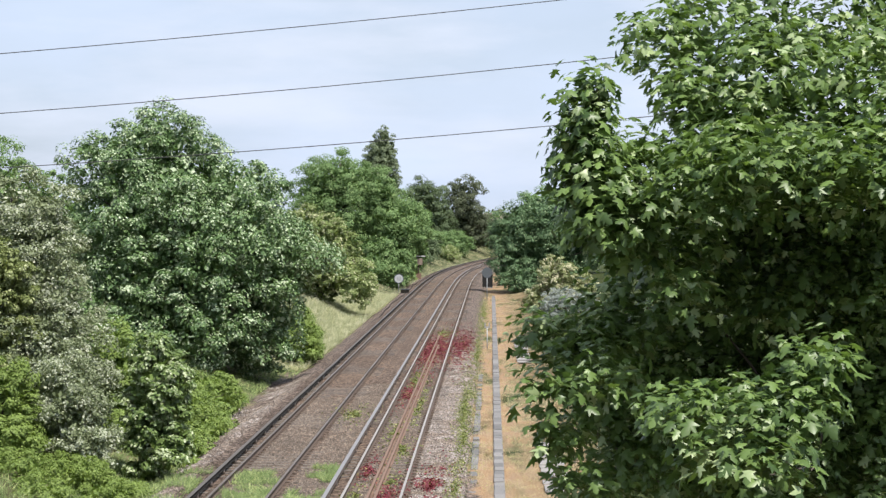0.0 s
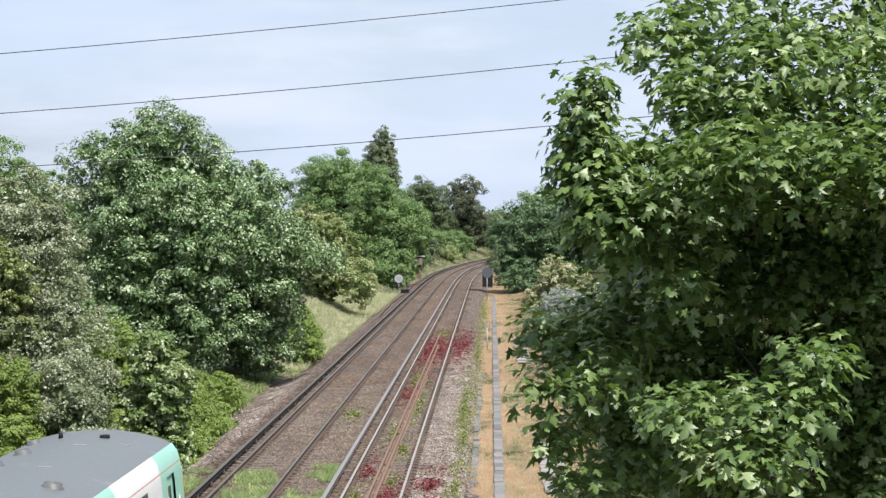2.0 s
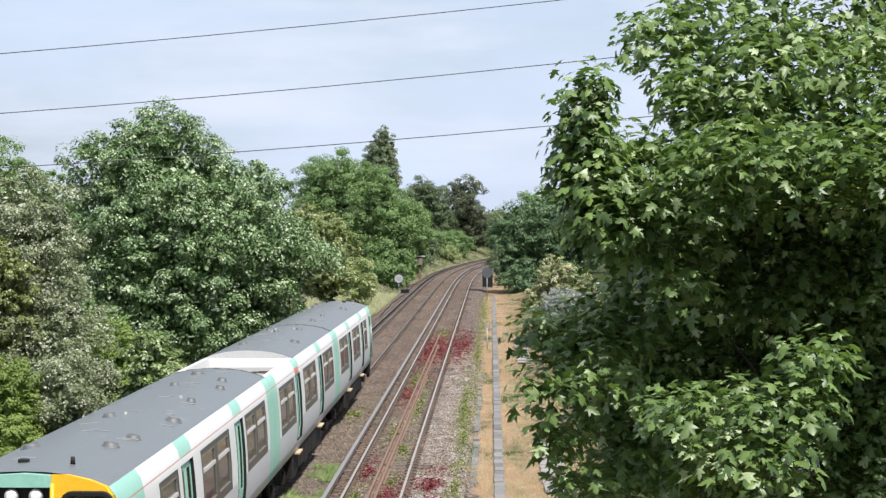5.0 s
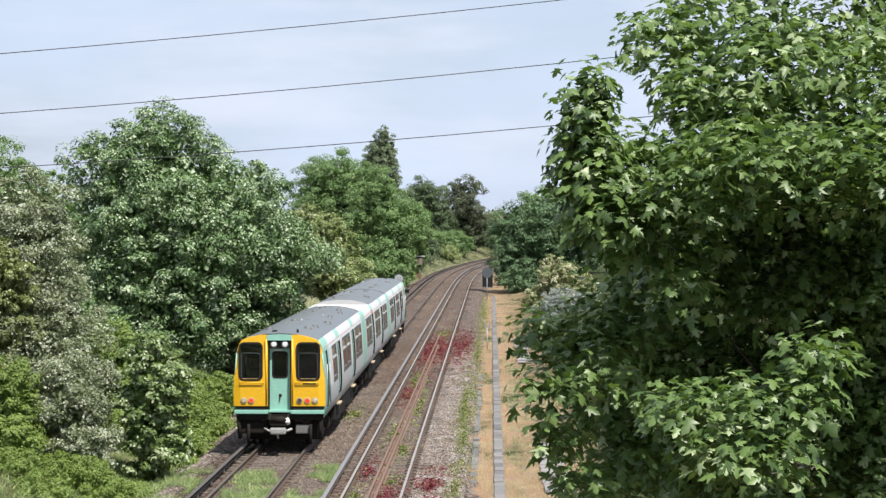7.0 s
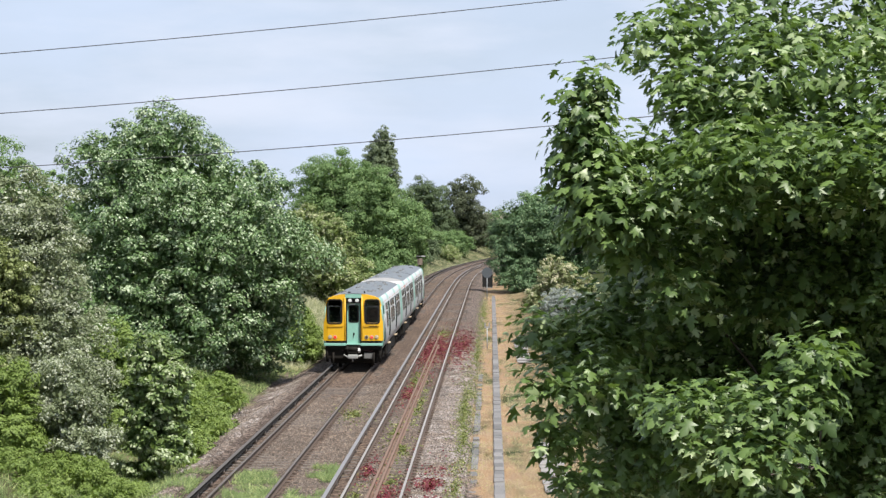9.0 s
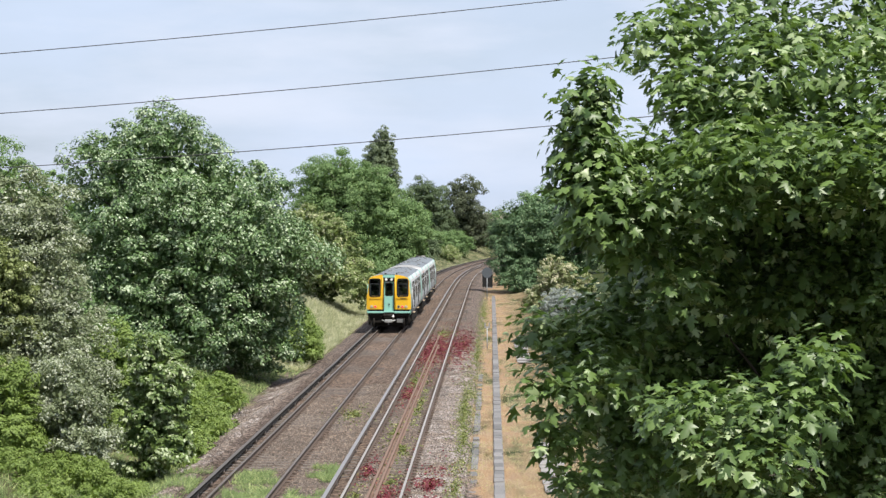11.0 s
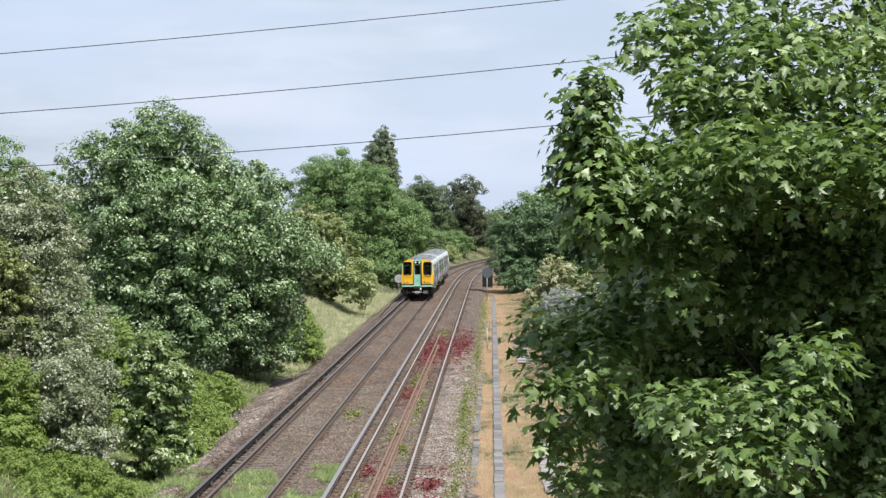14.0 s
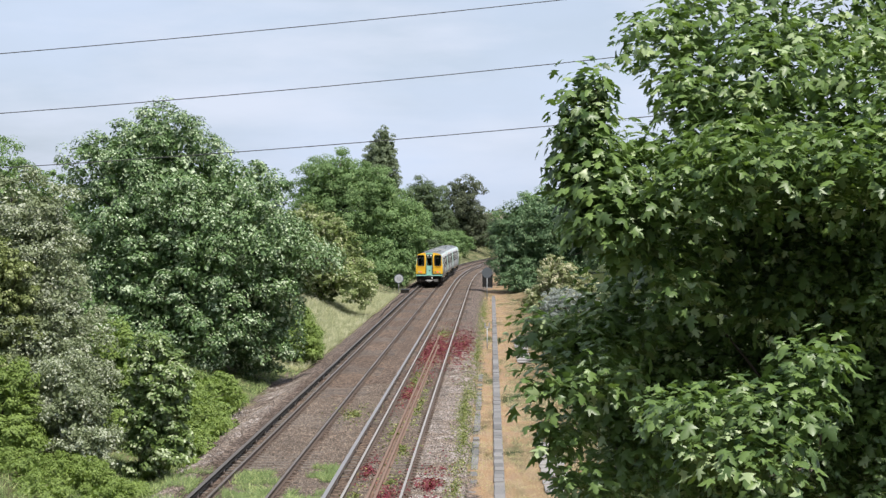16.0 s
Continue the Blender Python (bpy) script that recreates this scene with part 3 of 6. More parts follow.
# ---- ground ----
def build_ground():
    ys = list(np.concatenate([[-300, -150, -60], np.arange(0, 40, 10), np.arange(40, 260, 2.0), np.arange(260, 400, 6), [420, 450, 500, 560, 620, 760, 1000, 1600, 3000]]))
    os_ = [-3000, -1000, -400, -150, -60, -35, -25, -19, -16, -13, -11.5, -10, -8.5, -7.7, -7, -6.3, -5.6, -5, -4.6, -4.2, -3.8, -3.5, -3.3, -3.1, -2.9, -2.7, -2.45, -2.2, -1.6, -0.75, 0, 0.75, 1.2, 1.7, 2.2, 2.66, 3.41, 4.16, 4.8, 5.2, 5.5, 5.7, 5.85, 6.3, 7, 7.6, 8.3, 9, 10, 11, 13, 16, 20, 30, 60, 150, 400, 1000, 3000]
    bm = bmesh.new()
    lay = bm.loops.layers.uv.new("across")
    rows = []
    for y in ys:
        x0 = float(np.interp(y, _ly, _lx)) if y < _ly[-1] else float(_lx[-1] + (y - _ly[-1]) * math.tan(_lh[-1]))
        if y < _ly[0]:
            x0 = float(_lx[0] + (y - _ly[0]) * math.tan(_lh[0]))
        row = []
        for o in os_:
            x = x0 + o
            z = float(np.interp(o, PROFILE_O, PROFILE_Z))
            if abs(o) < 60:
                rough = 0.0 if -2.2 <= o <= 5.7 else 0.10 if o > -4 and o < 9 else 0.3
                z += rough * noise.noise(Vector((x * 0.5, y * 0.5, 1.3)))
            row.append((bm.verts.new((x, y, z)), o, y))
        rows.append(row)
    for a, b in zip(rows, rows[1:]):
        for i in range(len(os_) - 1):
            q = (a[i], a[i + 1], b[i + 1], b[i])
            f = bm.faces.new([v for v, _, _ in q])
            f.smooth = True
            for lp, (_, o, y) in zip(f.loops, q):
                lp[lay].uv = (o, y)
    ob = new("ground", mesh_of("ground", bm, GROUND))
    tagged(ob, "ground with stone ballast, gravel edge, green banks and dry grass strip", "ground", "", "structure")


build_ground()

# ---- tracks ----
RAIL = [(-0.07, -0.16), (0.07, -0.16), (0.07, -0.145), (0.012, -0.125), (0.012, -0.045), (0.035, -0.035), (0.035, -0.004), (0.026, 0.0), (-0.026, 0.0), (-0.035, -0.004), (-0.035, -0.035), (-0.012, -0.045), (-0.012, -0.125), (-0.07, -0.145)]
RAIL_M = [0, 0, 0, 0, 0, 0, 1, 1, 1, 0, 0, 0, 0, 0]
LIVE_P = [(-0.06, -0.03), (0.06, -0.03), (0.06, -0.015), (0.03, 0.0), (0.03, 0.05), (0.055, 0.055), (0.055, 0.075), (-0.055, 0.075), (-0.055, 0.055), (-0.03, 0.05), (-0.03, 0.0), (-0.06, -0.015)]
LIVE_M = [0, 0, 0, 0, 0, 0, 1, 0, 0, 0, 0, 0]
S_NEAR, S_FAR = -70.0, 430.0


def sleeper_mesh():
    bm = bmesh.new()
    box(bm, -1.3, 1.3, -0.125, 0.125, -0.33, -0.165, 0)
    for x in (-0.7525, 0.7525):
        box(bm, x - 0.17, x + 0.17, -0.075, 0.075, -0.17, -0.135, 1)
    bmesh.ops.bevel(bm, geom=[e for e in bm.edges if abs(e.verts[0].co.z + 0.165) < 1e-4 and abs(e.verts[1].co.z + 0.165) < 1e-4 and abs(e.verts[0].co.y - e.verts[1].co.y) < 1e-4], offset=0.02, segments=1)
    return mesh_of("sleeper", bm, SLEEPER, RUST)


def build_track(o, label, head, live_head):
    track = tagged(empty("railway_track", Matrix.Translation(on_line(53, o)[0])), label, "railway track", "parallel railway tracks")
    inv = track.matrix_world.inverted()
    for dx in (-0.7525, 0.7525):
        bm = sweep(bmesh.new(), S_NEAR, S_FAR, o + dx, RAIL, 4.0, RAIL_M)
        bm.transform(inv)
        part("rail", bm, [RUST, head], track)
    bm = sweep(bmesh.new(), S_NEAR, S_FAR, o - 1.16, LIVE_P, 4.0, LIVE_M)
    bm.transform(inv)
    part("conductor_rail", bm, [RUST if live_head is LIVE else T_UNDER, live_head], track, "raised electric conductor rail")
    me = sleeper_mesh()
    rest = bmesh.new()
    s = -62.0
    while s < 45.6:
        p, h = on_line(s, o)
        bmesh.ops.create_cube(rest, size=1, matrix=inv @ Matrix.Translation(p) @ pose(0, 0, -0.25, 0, 0, -math.degrees(h)) @ Matrix.Diagonal((2.6, 0.25, 0.17, 1)))
        s += 0.68
    k, s = 0, 46.0
    while s < S_FAR:
        p, h = on_line(s, o)
        m = inv @ Matrix.Translation(p) @ pose(0, 0, 0.016 * math.sin(k * 12.9) - 0.006, 0, 0.5 * math.sin(k * 5.1), -math.degrees(h) + 0.6 * math.sin(k * 7.7))
        if k < 290:
            ob = new("sleeper", me)
            ob.parent, ob.matrix_local = track, m
        else:
            vs = bmesh.ops.create_cube(rest, size=1, matrix=m @ Matrix.Translation((0, 0, -0.25)) @ Matrix.Diagonal((2.6, 0.25, 0.17, 1)))
        s += 0.68
        k += 1
    tagged(part("far_sleepers", rest, SLEEPER, track), kind="stuff")
    pots = bmesh.new()
    s = 46.0
    while s < 300:
        p, h = on_line(s, o - 1.16, -0.1)
        rod(pots, inv @ (p - Vector((0, 0, 0.1))), inv @ (p + Vector((0, 0, 0.07))), 0.085, 0.06, 6)
        s += 2.7
    tagged(part("insulators", pots, PORCELAIN, track), kind="stuff")


build_track(0.0, "railway track with dull brown rails and dark conductor rail on ballast", DULL, LIVE_DARK)
build_track(BED, "railway track with bright worn rails and grey conductor rail on ballast", BRIGHT, LIVE)

for o0, s0, s1 in ((BED - 0.10, 50.0, 128.0), (BED + 0.09, 50.0, 118.0)):
    foot = on_line(s0, o0)[0]
    bm = sweep(bmesh.new(), s0, s1, o0, RAIL, 4.0, None, 0.0)
    bm.transform(Matrix.Translation(-foot))
    for v in bm.verts:
        v.co.z -= 0.008
    ob = new("spare_rail", mesh_of("spare_rail", bm, OLD_RUST))
    ob.matrix_world = Matrix.Translation(foot)
    tagged(ob, "orange rusted spare rail lying on sleepers between running rails", "rail", "spare rails")


# ---- cable troughs and slab path ----
def lid_mesh(w, l, t):
    bm = box(bmesh.new(), -w / 2, w / 2, -l / 2, l / 2, -t, 0, 0, 0.012)
    return bm


def build_run(name, label, category, o, w, l, s0, s1, z, gap, tilt, material, body_h, skip=0.0):
    rng = random.Random(int(o * 100))
    run = tagged(empty(name, Matrix.Translation(on_line(s0, o, 0)[0])), label, category)
    inv = run.matrix_world.inverted()
    me = mesh_of("lid", lid_mesh(w, l - gap, 0.05), material)
    s, k = s0, 0
    while s < s1:
        p, h = on_line(s, o + rng.gauss(0, 0.008), z + rng.gauss(0, 0.008))
        m = inv @ Matrix.Translation(p) @ pose(0, 0, 0, rng.gauss(0, tilt), rng.gauss(0, tilt), -math.degrees(h) + rng.gauss(0, tilt))
        if rng.random() > skip:
            ob = new("lid" if body_h else "slab", me)
            ob.parent, ob.matrix_local = run, m
        s += l
        k += 1
    if body_h:
        bm = sweep(bmesh.new(), s0 - 0.3, s1, o, [(-w / 2 - 0.02, z - body_h), (w / 2 + 0.02, z - body_h), (w / 2 + 0.02, z - 0.054), (-w / 2 - 0.02, z - 0.054)], 4.0)
        bm.transform(inv)
        part("trough", bm, CONCRETE, run)


build_run("cable_trough", "grey concrete cable trough with lids beside dry grass", "cable trough", 5.97, 0.2, 0.9, 50, 100, -0.30, 0.05, 1.6, CONCRETE, 0.3, 0.3)
build_run("cable_trough", "wide pale concrete cable trough with uneven lids in dry grass", "cable trough", 6.70, 0.27, 0.9, 50, 200, -0.25, 0.03, 0.9, CONCRETE, 0.3)
build_run("slab_path", "broken pale concrete slab path beside dry grass", "path", 8.3, 0.75, 0.9, 57, 70, -0.27, 0.05, 1.2, PALE_SLAB, 0.0, 0.2)
build_run("slab_path", "short run of broken concrete slabs in dry grass", "path", 8.2, 0.75, 2.2, 108, 124, -0.25, 1.1, 1.2, PALE_SLAB, 0.0, 0.1)


# ---- loose ballast stones ----
def build_stones(seed, label, areas, ramps):
    rng = np.random.default_rng(seed)
    pts = []
    for n, s0, s1, o0, o1 in areas:
        ss = s0 + (s1 - s0) * rng.random(n) ** 1.5
        oo = rng.uniform(o0, o1, n)
        for s, o in zip(ss, oo):
            p = on_line(s, o)[0]
            pts.append((p.x, p.y, np.interp(o, PROFILE_O, PROFILE_Z)))
    pts = np.array(pts)
    n = len(pts)
    r = rng.uniform(0.018, 0.045, n)
    a = rng.uniform(0, 2 * math.pi, n)
    ring = np.stack([np.stack([np.cos(a + k * math.pi / 2) * rng.uniform(0.7, 1.3, n), np.sin(a + k * math.pi / 2) * rng.uniform(0.7, 1.3, n), rng.uniform(-0.5, 0.1, n)], 1) for k in range(4)], 1)
    top = np.stack([rng.normal(size=n) * 0.3, rng.normal(size=n) * 0.3, rng.uniform(0.5, 1.0, n)], 1)[:, None, :]
    v = pts[:, None, :] + np.concatenate([ring, top], 1) * r[:, None, None]
    tri = np.array([(0, 1, 4), (1, 2, 4), (2, 3, 4), (3, 0, 4)])
    idx = (tri[None] + (np.arange(n) * 5)[:, None, None]).reshape(-1)
    me = bpy.data.meshes.new("ballast_stones")
    me.vertices.add(n * 5)
    me.vertices.foreach_set("co", v.reshape(-1).astype(np.float32))
    me.loops.add(n * 12)
    me.loops.foreach_set("vertex_index", idx.astype(np.int32))
    me.polygons.add(n * 4)
    me.polygons.foreach_set("loop_start", (np.arange(n * 4) * 3).astype(np.int32))
    me.polygons.foreach_set("loop_total", np.full(n * 4, 3, np.int32))
    m, nt, b = nodes_of("ballast_stone")
    geo = nt.nodes.new("ShaderNodeNewGeometry")
    uneven = noise_node(nt, 0.9, 5)
    cold = ramp_node(nt, geo.outputs["Random Per Island"], ramps[0]).outputs["Color"]
    warm = ramp_node(nt, geo.outputs["Random Per Island"], ramps[1]).outputs["Color"]
    nt.links.new(mix_node(nt, ramp_node(nt, uneven.outputs["Fac"], [(0.42, (0.15, 0.15, 0.15)), (0.6, (1, 1, 1))]).outputs["Color"], cold, warm), b.inputs["Base Color"])
    b.inputs["Roughness"].default_value = 0.9
    me.materials.append(m)
    me.update(calc_edges=True)
    tagged(new("ballast_stones", me), label, "ballast", "", "stuff")


COLD = [(0.0, (0.075, 0.063, 0.057)), (0.6, (0.21, 0.185, 0.172)), (1.0, (0.40, 0.36, 0.34))]
WARM = [(0.0, (0.045, 0.034, 0.026)), (0.6, (0.125, 0.096, 0.075)), (1.0, (0.25, 0.20, 0.16))]
DARK_STONE = [(0.0, (0.026, 0.02, 0.016)), (0.6, (0.075, 0.059, 0.047)), (1.0, (0.17, 0.138, 0.115))]
build_stones(5, "loose pale grey ballast stones on the shoulders", [(22000, 50, 118, 4.35, 5.75), (9000, 50, 100, -3.6, -1.9)], (COLD, WARM))
build_stones(6, "loose brown ballast stones round the sleepers", [(11000, 50, 92, 1.0, 2.1), (10000, 50, 85, -0.6, 0.6), (9000, 50, 85, 2.8, 4.0)], (WARM, DARK_STONE))


def tube(bm, pts, r, n=6):
    """One bent rod through the points, of even thickness."""
    pts = [Vector(p) for p in pts]
    rings = []
    for i, p in enumerate(pts):
        d = (pts[min(i + 1, len(pts) - 1)] - pts[max(i - 1, 0)]).normalized()
        m = d.to_track_quat("Z", "Y").to_matrix()
        rings.append([bm.verts.new(p + m @ Vector((r * math.cos(2 * math.pi * k / n), r * math.sin(2 * math.pi * k / n), 0))) for k in range(n)])
    for a, b in zip(rings, rings[1:]):
        for k in range(n):
            bm.faces.new((a[k], a[(k + 1) % n], b[(k + 1) % n], b[k])).smooth = True
    bm.faces.new(rings[0][::-1])
    bm.faces.new(rings[-1])
    return bm


# ---- added dark tube for the shadow along the left ballast edge ----
_pts = [on_line(sc, -1.95 + 0.10 * math.sin(sc * 0.13) + 0.05 * math.sin(sc * 0.41))[0] for sc in np.arange(126, 330, 3.0)]
_foot = _pts[0].copy()
for _q in _pts:
    _q.z = float(ground_z(_q.x, _q.y)) + min(0.03, -0.12 + 0.004 * (_q.y - _foot.y))
shadow_strip = new("shadow_strip", mesh_of("shadow_strip", tube(bmesh.new(), [_q - _foot for _q in _pts], 0.04), T_UNDER))
shadow_strip.location = _foot
tagged(shadow_strip, "dark tube standing in for the shadowed ballast edge", "cable")

# ---- train ----
SIDE = [(1.33, 0.98), (1.385, 1.25), (1.41, 1.55), (1.41, 1.80), (1.405, 1.92), (1.395, 2.2), (1.375, 2.5), (1.34, 2.86), (1.325, 2.98), (1.306, 3.083), (1.30, 3.10), (1.265, 3.24), (1.17, 3.37)]
ROOF = [(1.17, 3.37), (0.95, 3.46), (0.62, 3.535), (0.3, 3.57), (0.0, 3.58)]
HALF = 10.01
DOORS = (-3.6, 3.6)
DOOR_W = 0.66
SURROUND = (1.80, 2.98)  # dark window band between these heights


def side_x(z):
    return float(np.interp(z, [p[1] for p in SIDE], [p[0] for p in SIDE]))


def window_runs(cab):
    runs = [(-2.0, 2.0, 2), (4.62, 8.5, 2)]
    runs.append((-6.6, -4.65, 1) if cab else (-8.5, -4.62, 2))
    return runs


def shell_mesh(cab, well):
    """Sides and roof with openings for doors and windows. Materials: white, lower grey, mint, roof grey, orange line, well."""
    bm = bmesh.new()
    runs = window_runs(cab)
    cuts = {-HALF, HALF, -HALF + 1.15, HALF - 1.0}
    for a, b, _ in runs:
        cuts |= {a, b}
    for d in DOORS:
        cuts |= {d - DOOR_W, d + DOOR_W, d - 0.55, d + 0.55}
    if cab:
        cuts |= {-9.2, -8.45, -HALF + 2.1}
    if well:
        cuts |= {-HALF + 6.6, -HALF + 0.12}
    ys = sorted(cuts)

    def inside(y, spans):
        return any(a - 1e-4 < y < b + 1e-4 for a, b in spans)

    win = [(a, b) for a, b, _ in runs]
    dor = [(d - DOOR_W, d + DOOR_W) for d in DOORS] + ([(-9.2, -8.45)] if cab else [])
    for sgn in (1, -1):
        grid = [[bm.verts.new((sgn * x, y, z)) for x, z in SIDE] for y in ys]
        for i in range(len(ys) - 1):
            ym = (ys[i] + ys[i + 1]) / 2
            for j in range(len(SIDE) - 1):
                zm = (SIDE[j][1] + SIDE[j + 1][1]) / 2
                if inside(ym, win) and SURROUND[0] < zm < SURROUND[1]:
                    continue
                if inside(ym, dor) and 1.25 < zm < 2.98:
                    continue
                q = (grid[i][j], grid[i + 1][j], grid[i + 1][j + 1], grid[i][j + 1])
                f = bm.faces.new(q if sgn > 0 else q[::-1])
                end = ym < -HALF + (2.1 if cab else 1.15) or ym > HALF - 1.0
                over = inside(ym, [(d - 0.62, d + 0.62) for d in DOORS])
                if 3.083 < zm < 3.10:
                    f.material_index = 4
                elif zm > 3.1:
                    f.material_index = 2 if end or over else 0
                elif end:
                    f.material_index = 2
                elif zm < 1.8:
                    f.material_index = 1 if not over else 0
                else:
                    f.material_index = 0
                f.smooth = True
        # sole underside
        for i in range(len(ys) - 1):
            v = [bm.verts.new((sgn * x, y, 0.98)) for x, y in ((1.33, ys[i]), (1.2, ys[i]), (1.2, ys[i + 1]), (1.33, ys[i + 1]))]
            bm.faces.new(v).material_index = 1
    full = [(-x, z) for x, z in ROOF[:-1]] + [(x, z) for x, z in ROOF[::-1]]
    yr = [y for y in (-HALF, -HALF + 0.12, -HALF + 6.6, -3, 0, 3, 6, HALF) if well or y not in (-HALF + 0.12, -HALF + 6.6)]
    for a, b in zip(yr, yr[1:]):
        if well and a > -HALF - 0.01 and b < -HALF + 6.7:
            low = [(-1.17, 3.37), (-1.05, 3.37), (-1.0, 3.14), (1.0, 3.14), (1.05, 3.37), (1.17, 3.37)]
            ra, rb = ([bm.verts.new((x, y, z)) for x, z in low] for y in (a, b))
            for k in range(len(low) - 1):
                f = bm.faces.new((ra[k], ra[k + 1], rb[k + 1], rb[k]))
                f.material_index = 6 if k == 2 else 5
            continue
        ra, rb = ([bm.verts.new((x, y, z)) for x, z in full] for y in (a, b))
        for k in range(len(full) - 1):
            f = bm.faces.new((ra[k], ra[k + 1], rb[k + 1], rb[k]))
            f.material_index, f.smooth = 3, True
    if well:
        y1 = -HALF + 6.6
        wall = [bm.verts.new((x, y1 - (0.14 if z < 3.3 else 0), z)) for x, z in [(1.0, 3.14), (-1.0, 3.14), (-1.17, 3.37)] + full[1:-1] + [(1.17, 3.37)]]
        bm.faces.new(wall).material_index = 5
    bmesh.ops.remove_doubles(bm, verts=bm.verts, dist=0.0005)
    bmesh.ops.recalc_face_normals(bm, faces=bm.faces)
    return bm


def curved_panel(bm, sgn, y0, y1, z0, z1, inset, mat=0, thick=0.03, rows=5):
    """A thin panel that follows the side's curve, set in by inset."""
    zs = [z0 + (z1 - z0) * k / rows for k in range(rows + 1)]
    out = [[bm.verts.new((sgn * (side_x(z) - inset), y, z)) for z in zs] for y in (y0, y1)]
    inn = [[bm.verts.new((sgn * (side_x(z) - inset - thick), y, z)) for z in zs] for y in (y0, y1)]
    fs = []
    for k in range(rows):
        fs.append(bm.faces.new((out[0][k], out[1][k], out[1][k + 1], out[0][k + 1])))
        fs.append(bm.faces.new((inn[0][k + 1], inn[1][k + 1], inn[1][k], inn[0][k])))
        for a in (0, 1):
            fs.append(bm.faces.new((out[a][k], out[a][k + 1], inn[a][k + 1], inn[a][k])))
    for k in (0, rows):
        fs.append(bm.faces.new((out[0][k], inn[0][k], inn[1][k], out[1][k])))
    for f in fs:
        f.material_index = mat
    return fs


def add_window(car, sgn, y0, y1, panes):
    """A dark surround with one or two panes, each with a bright frame and a hopper bar."""
    bm = bmesh.new()
    z0, z1 = SURROUND
    n = panes
    w = (y1 - y0) / n
    pz0, pz1, hop = z0 + 0.15, z1 - 0.10, 2.56
    edges = [y0]
    for i in range(n):
        edges += [y0 + i * w + 0.17, y0 + (i + 1) * w - 0.17]
    edges.append(y1)
    for a, b in zip(edges[::2], edges[1::2]):
        curved_panel(bm, sgn, a, b, z0, z1, 0.006)
    for i in range(n):
        a, b = edges[1 + 2 * i], edges[2 + 2 * i]
        curved_panel(bm, sgn, a, b, z0, pz0, 0.006, rows=2)
        curved_panel(bm, sgn, a, b, pz1, z1, 0.006, rows=2)
    bmesh.ops.recalc_face_normals(bm, faces=bm.faces)
    win = part("window", bm, T_SURROUND, car, "dark grey window surround")
    for i in range(n):
        a, b = edges[1 + 2 * i], edges[2 + 2 * i]
        g = bmesh.new()
        curved_panel(g, sgn, a - 0.01, b + 0.01, pz0 - 0.01, pz1 + 0.01, 0.03, thick=0.012)
        bmesh.ops.recalc_face_normals(g, faces=g.faces)
        part("pane", g, T_GLASS, win)
        fr = bmesh.new()
        for z in (pz0, pz1 - 0.025):
            curved_panel(fr, sgn, a, b, z, z + 0.025, 0.0, thick=0.028, rows=1)
        for yy in (a, b - 0.012):
            curved_panel(fr, sgn, yy, yy + 0.012, pz0 + 0.035, pz1 - 0.035, 0.002, thick=0.026)
        bmesh.ops.recalc_face_normals(fr, faces=fr.faces)
        part("frame", fr, T_TRIM, win, "dull metal window frame")
        bar = bmesh.new()
        curved_panel(bar, sgn, a + 0.02, b - 0.02, hop, hop + 0.06, -0.004, thick=0.03, rows=1)
        bmesh.ops.recalc_face_normals(bar, faces=bar.faces)
        part("hopper_bar", bar, BRIGHT_FRAME, win, "bright metal hopper bar")


def add_door(car, sgn, yc):
    """Two recessed sliding leaves with tall glass, jambs and a timber step."""
    for k in (-1, 1):
        a, b = sorted((yc + k * 0.012, yc + k * DOOR_W))
        bm = bmesh.new()
        curved_panel(bm, sgn, a, b, 1.25, 1.55, 0.05, rows=2)
        curved_panel(bm, sgn, a, b, 2.85, 3.0, 0.05, rows=1)
        curved_panel(bm, sgn, a, a + 0.12, 1.55, 2.85, 0.05)
        curved_panel(bm, sgn, b - 0.12, b, 1.55, 2.85, 0.05)
        bmesh.ops.recalc_face_normals(bm, faces=bm.faces)
        door = part("door", bm, T_GREEN, car, "mint green sliding door")
        g = bmesh.new()
        curved_panel(g, sgn, a + 0.11, b - 0.11, 1.54, 2.86, 0.058, thick=0.012)
        bmesh.ops.recalc_face_normals(g, faces=g.faces)
        part("pane", g, T_GLASS, door)
    for k in (-1, 1):
        bm = bmesh.new()
        y0 = yc + k * DOOR_W
        curved_panel(bm, sgn, y0 - 0.02, y0 + 0.02, 1.24, 2.985, -0.006, thick=0.07)
        bmesh.ops.recalc_face_normals(bm, faces=bm.faces)
        part("door_frame", bm, T_RUBBER, car)
    bm = box(bmesh.new(), min(sgn * 1.2, sgn * 1.43), max(sgn * 1.2, sgn * 1.43), yc - 0.5, yc + 0.5, 0.88, 0.93, 0, 0.01)
    part("door_step", bm, T_STEP, car, "worn pale timber door step")


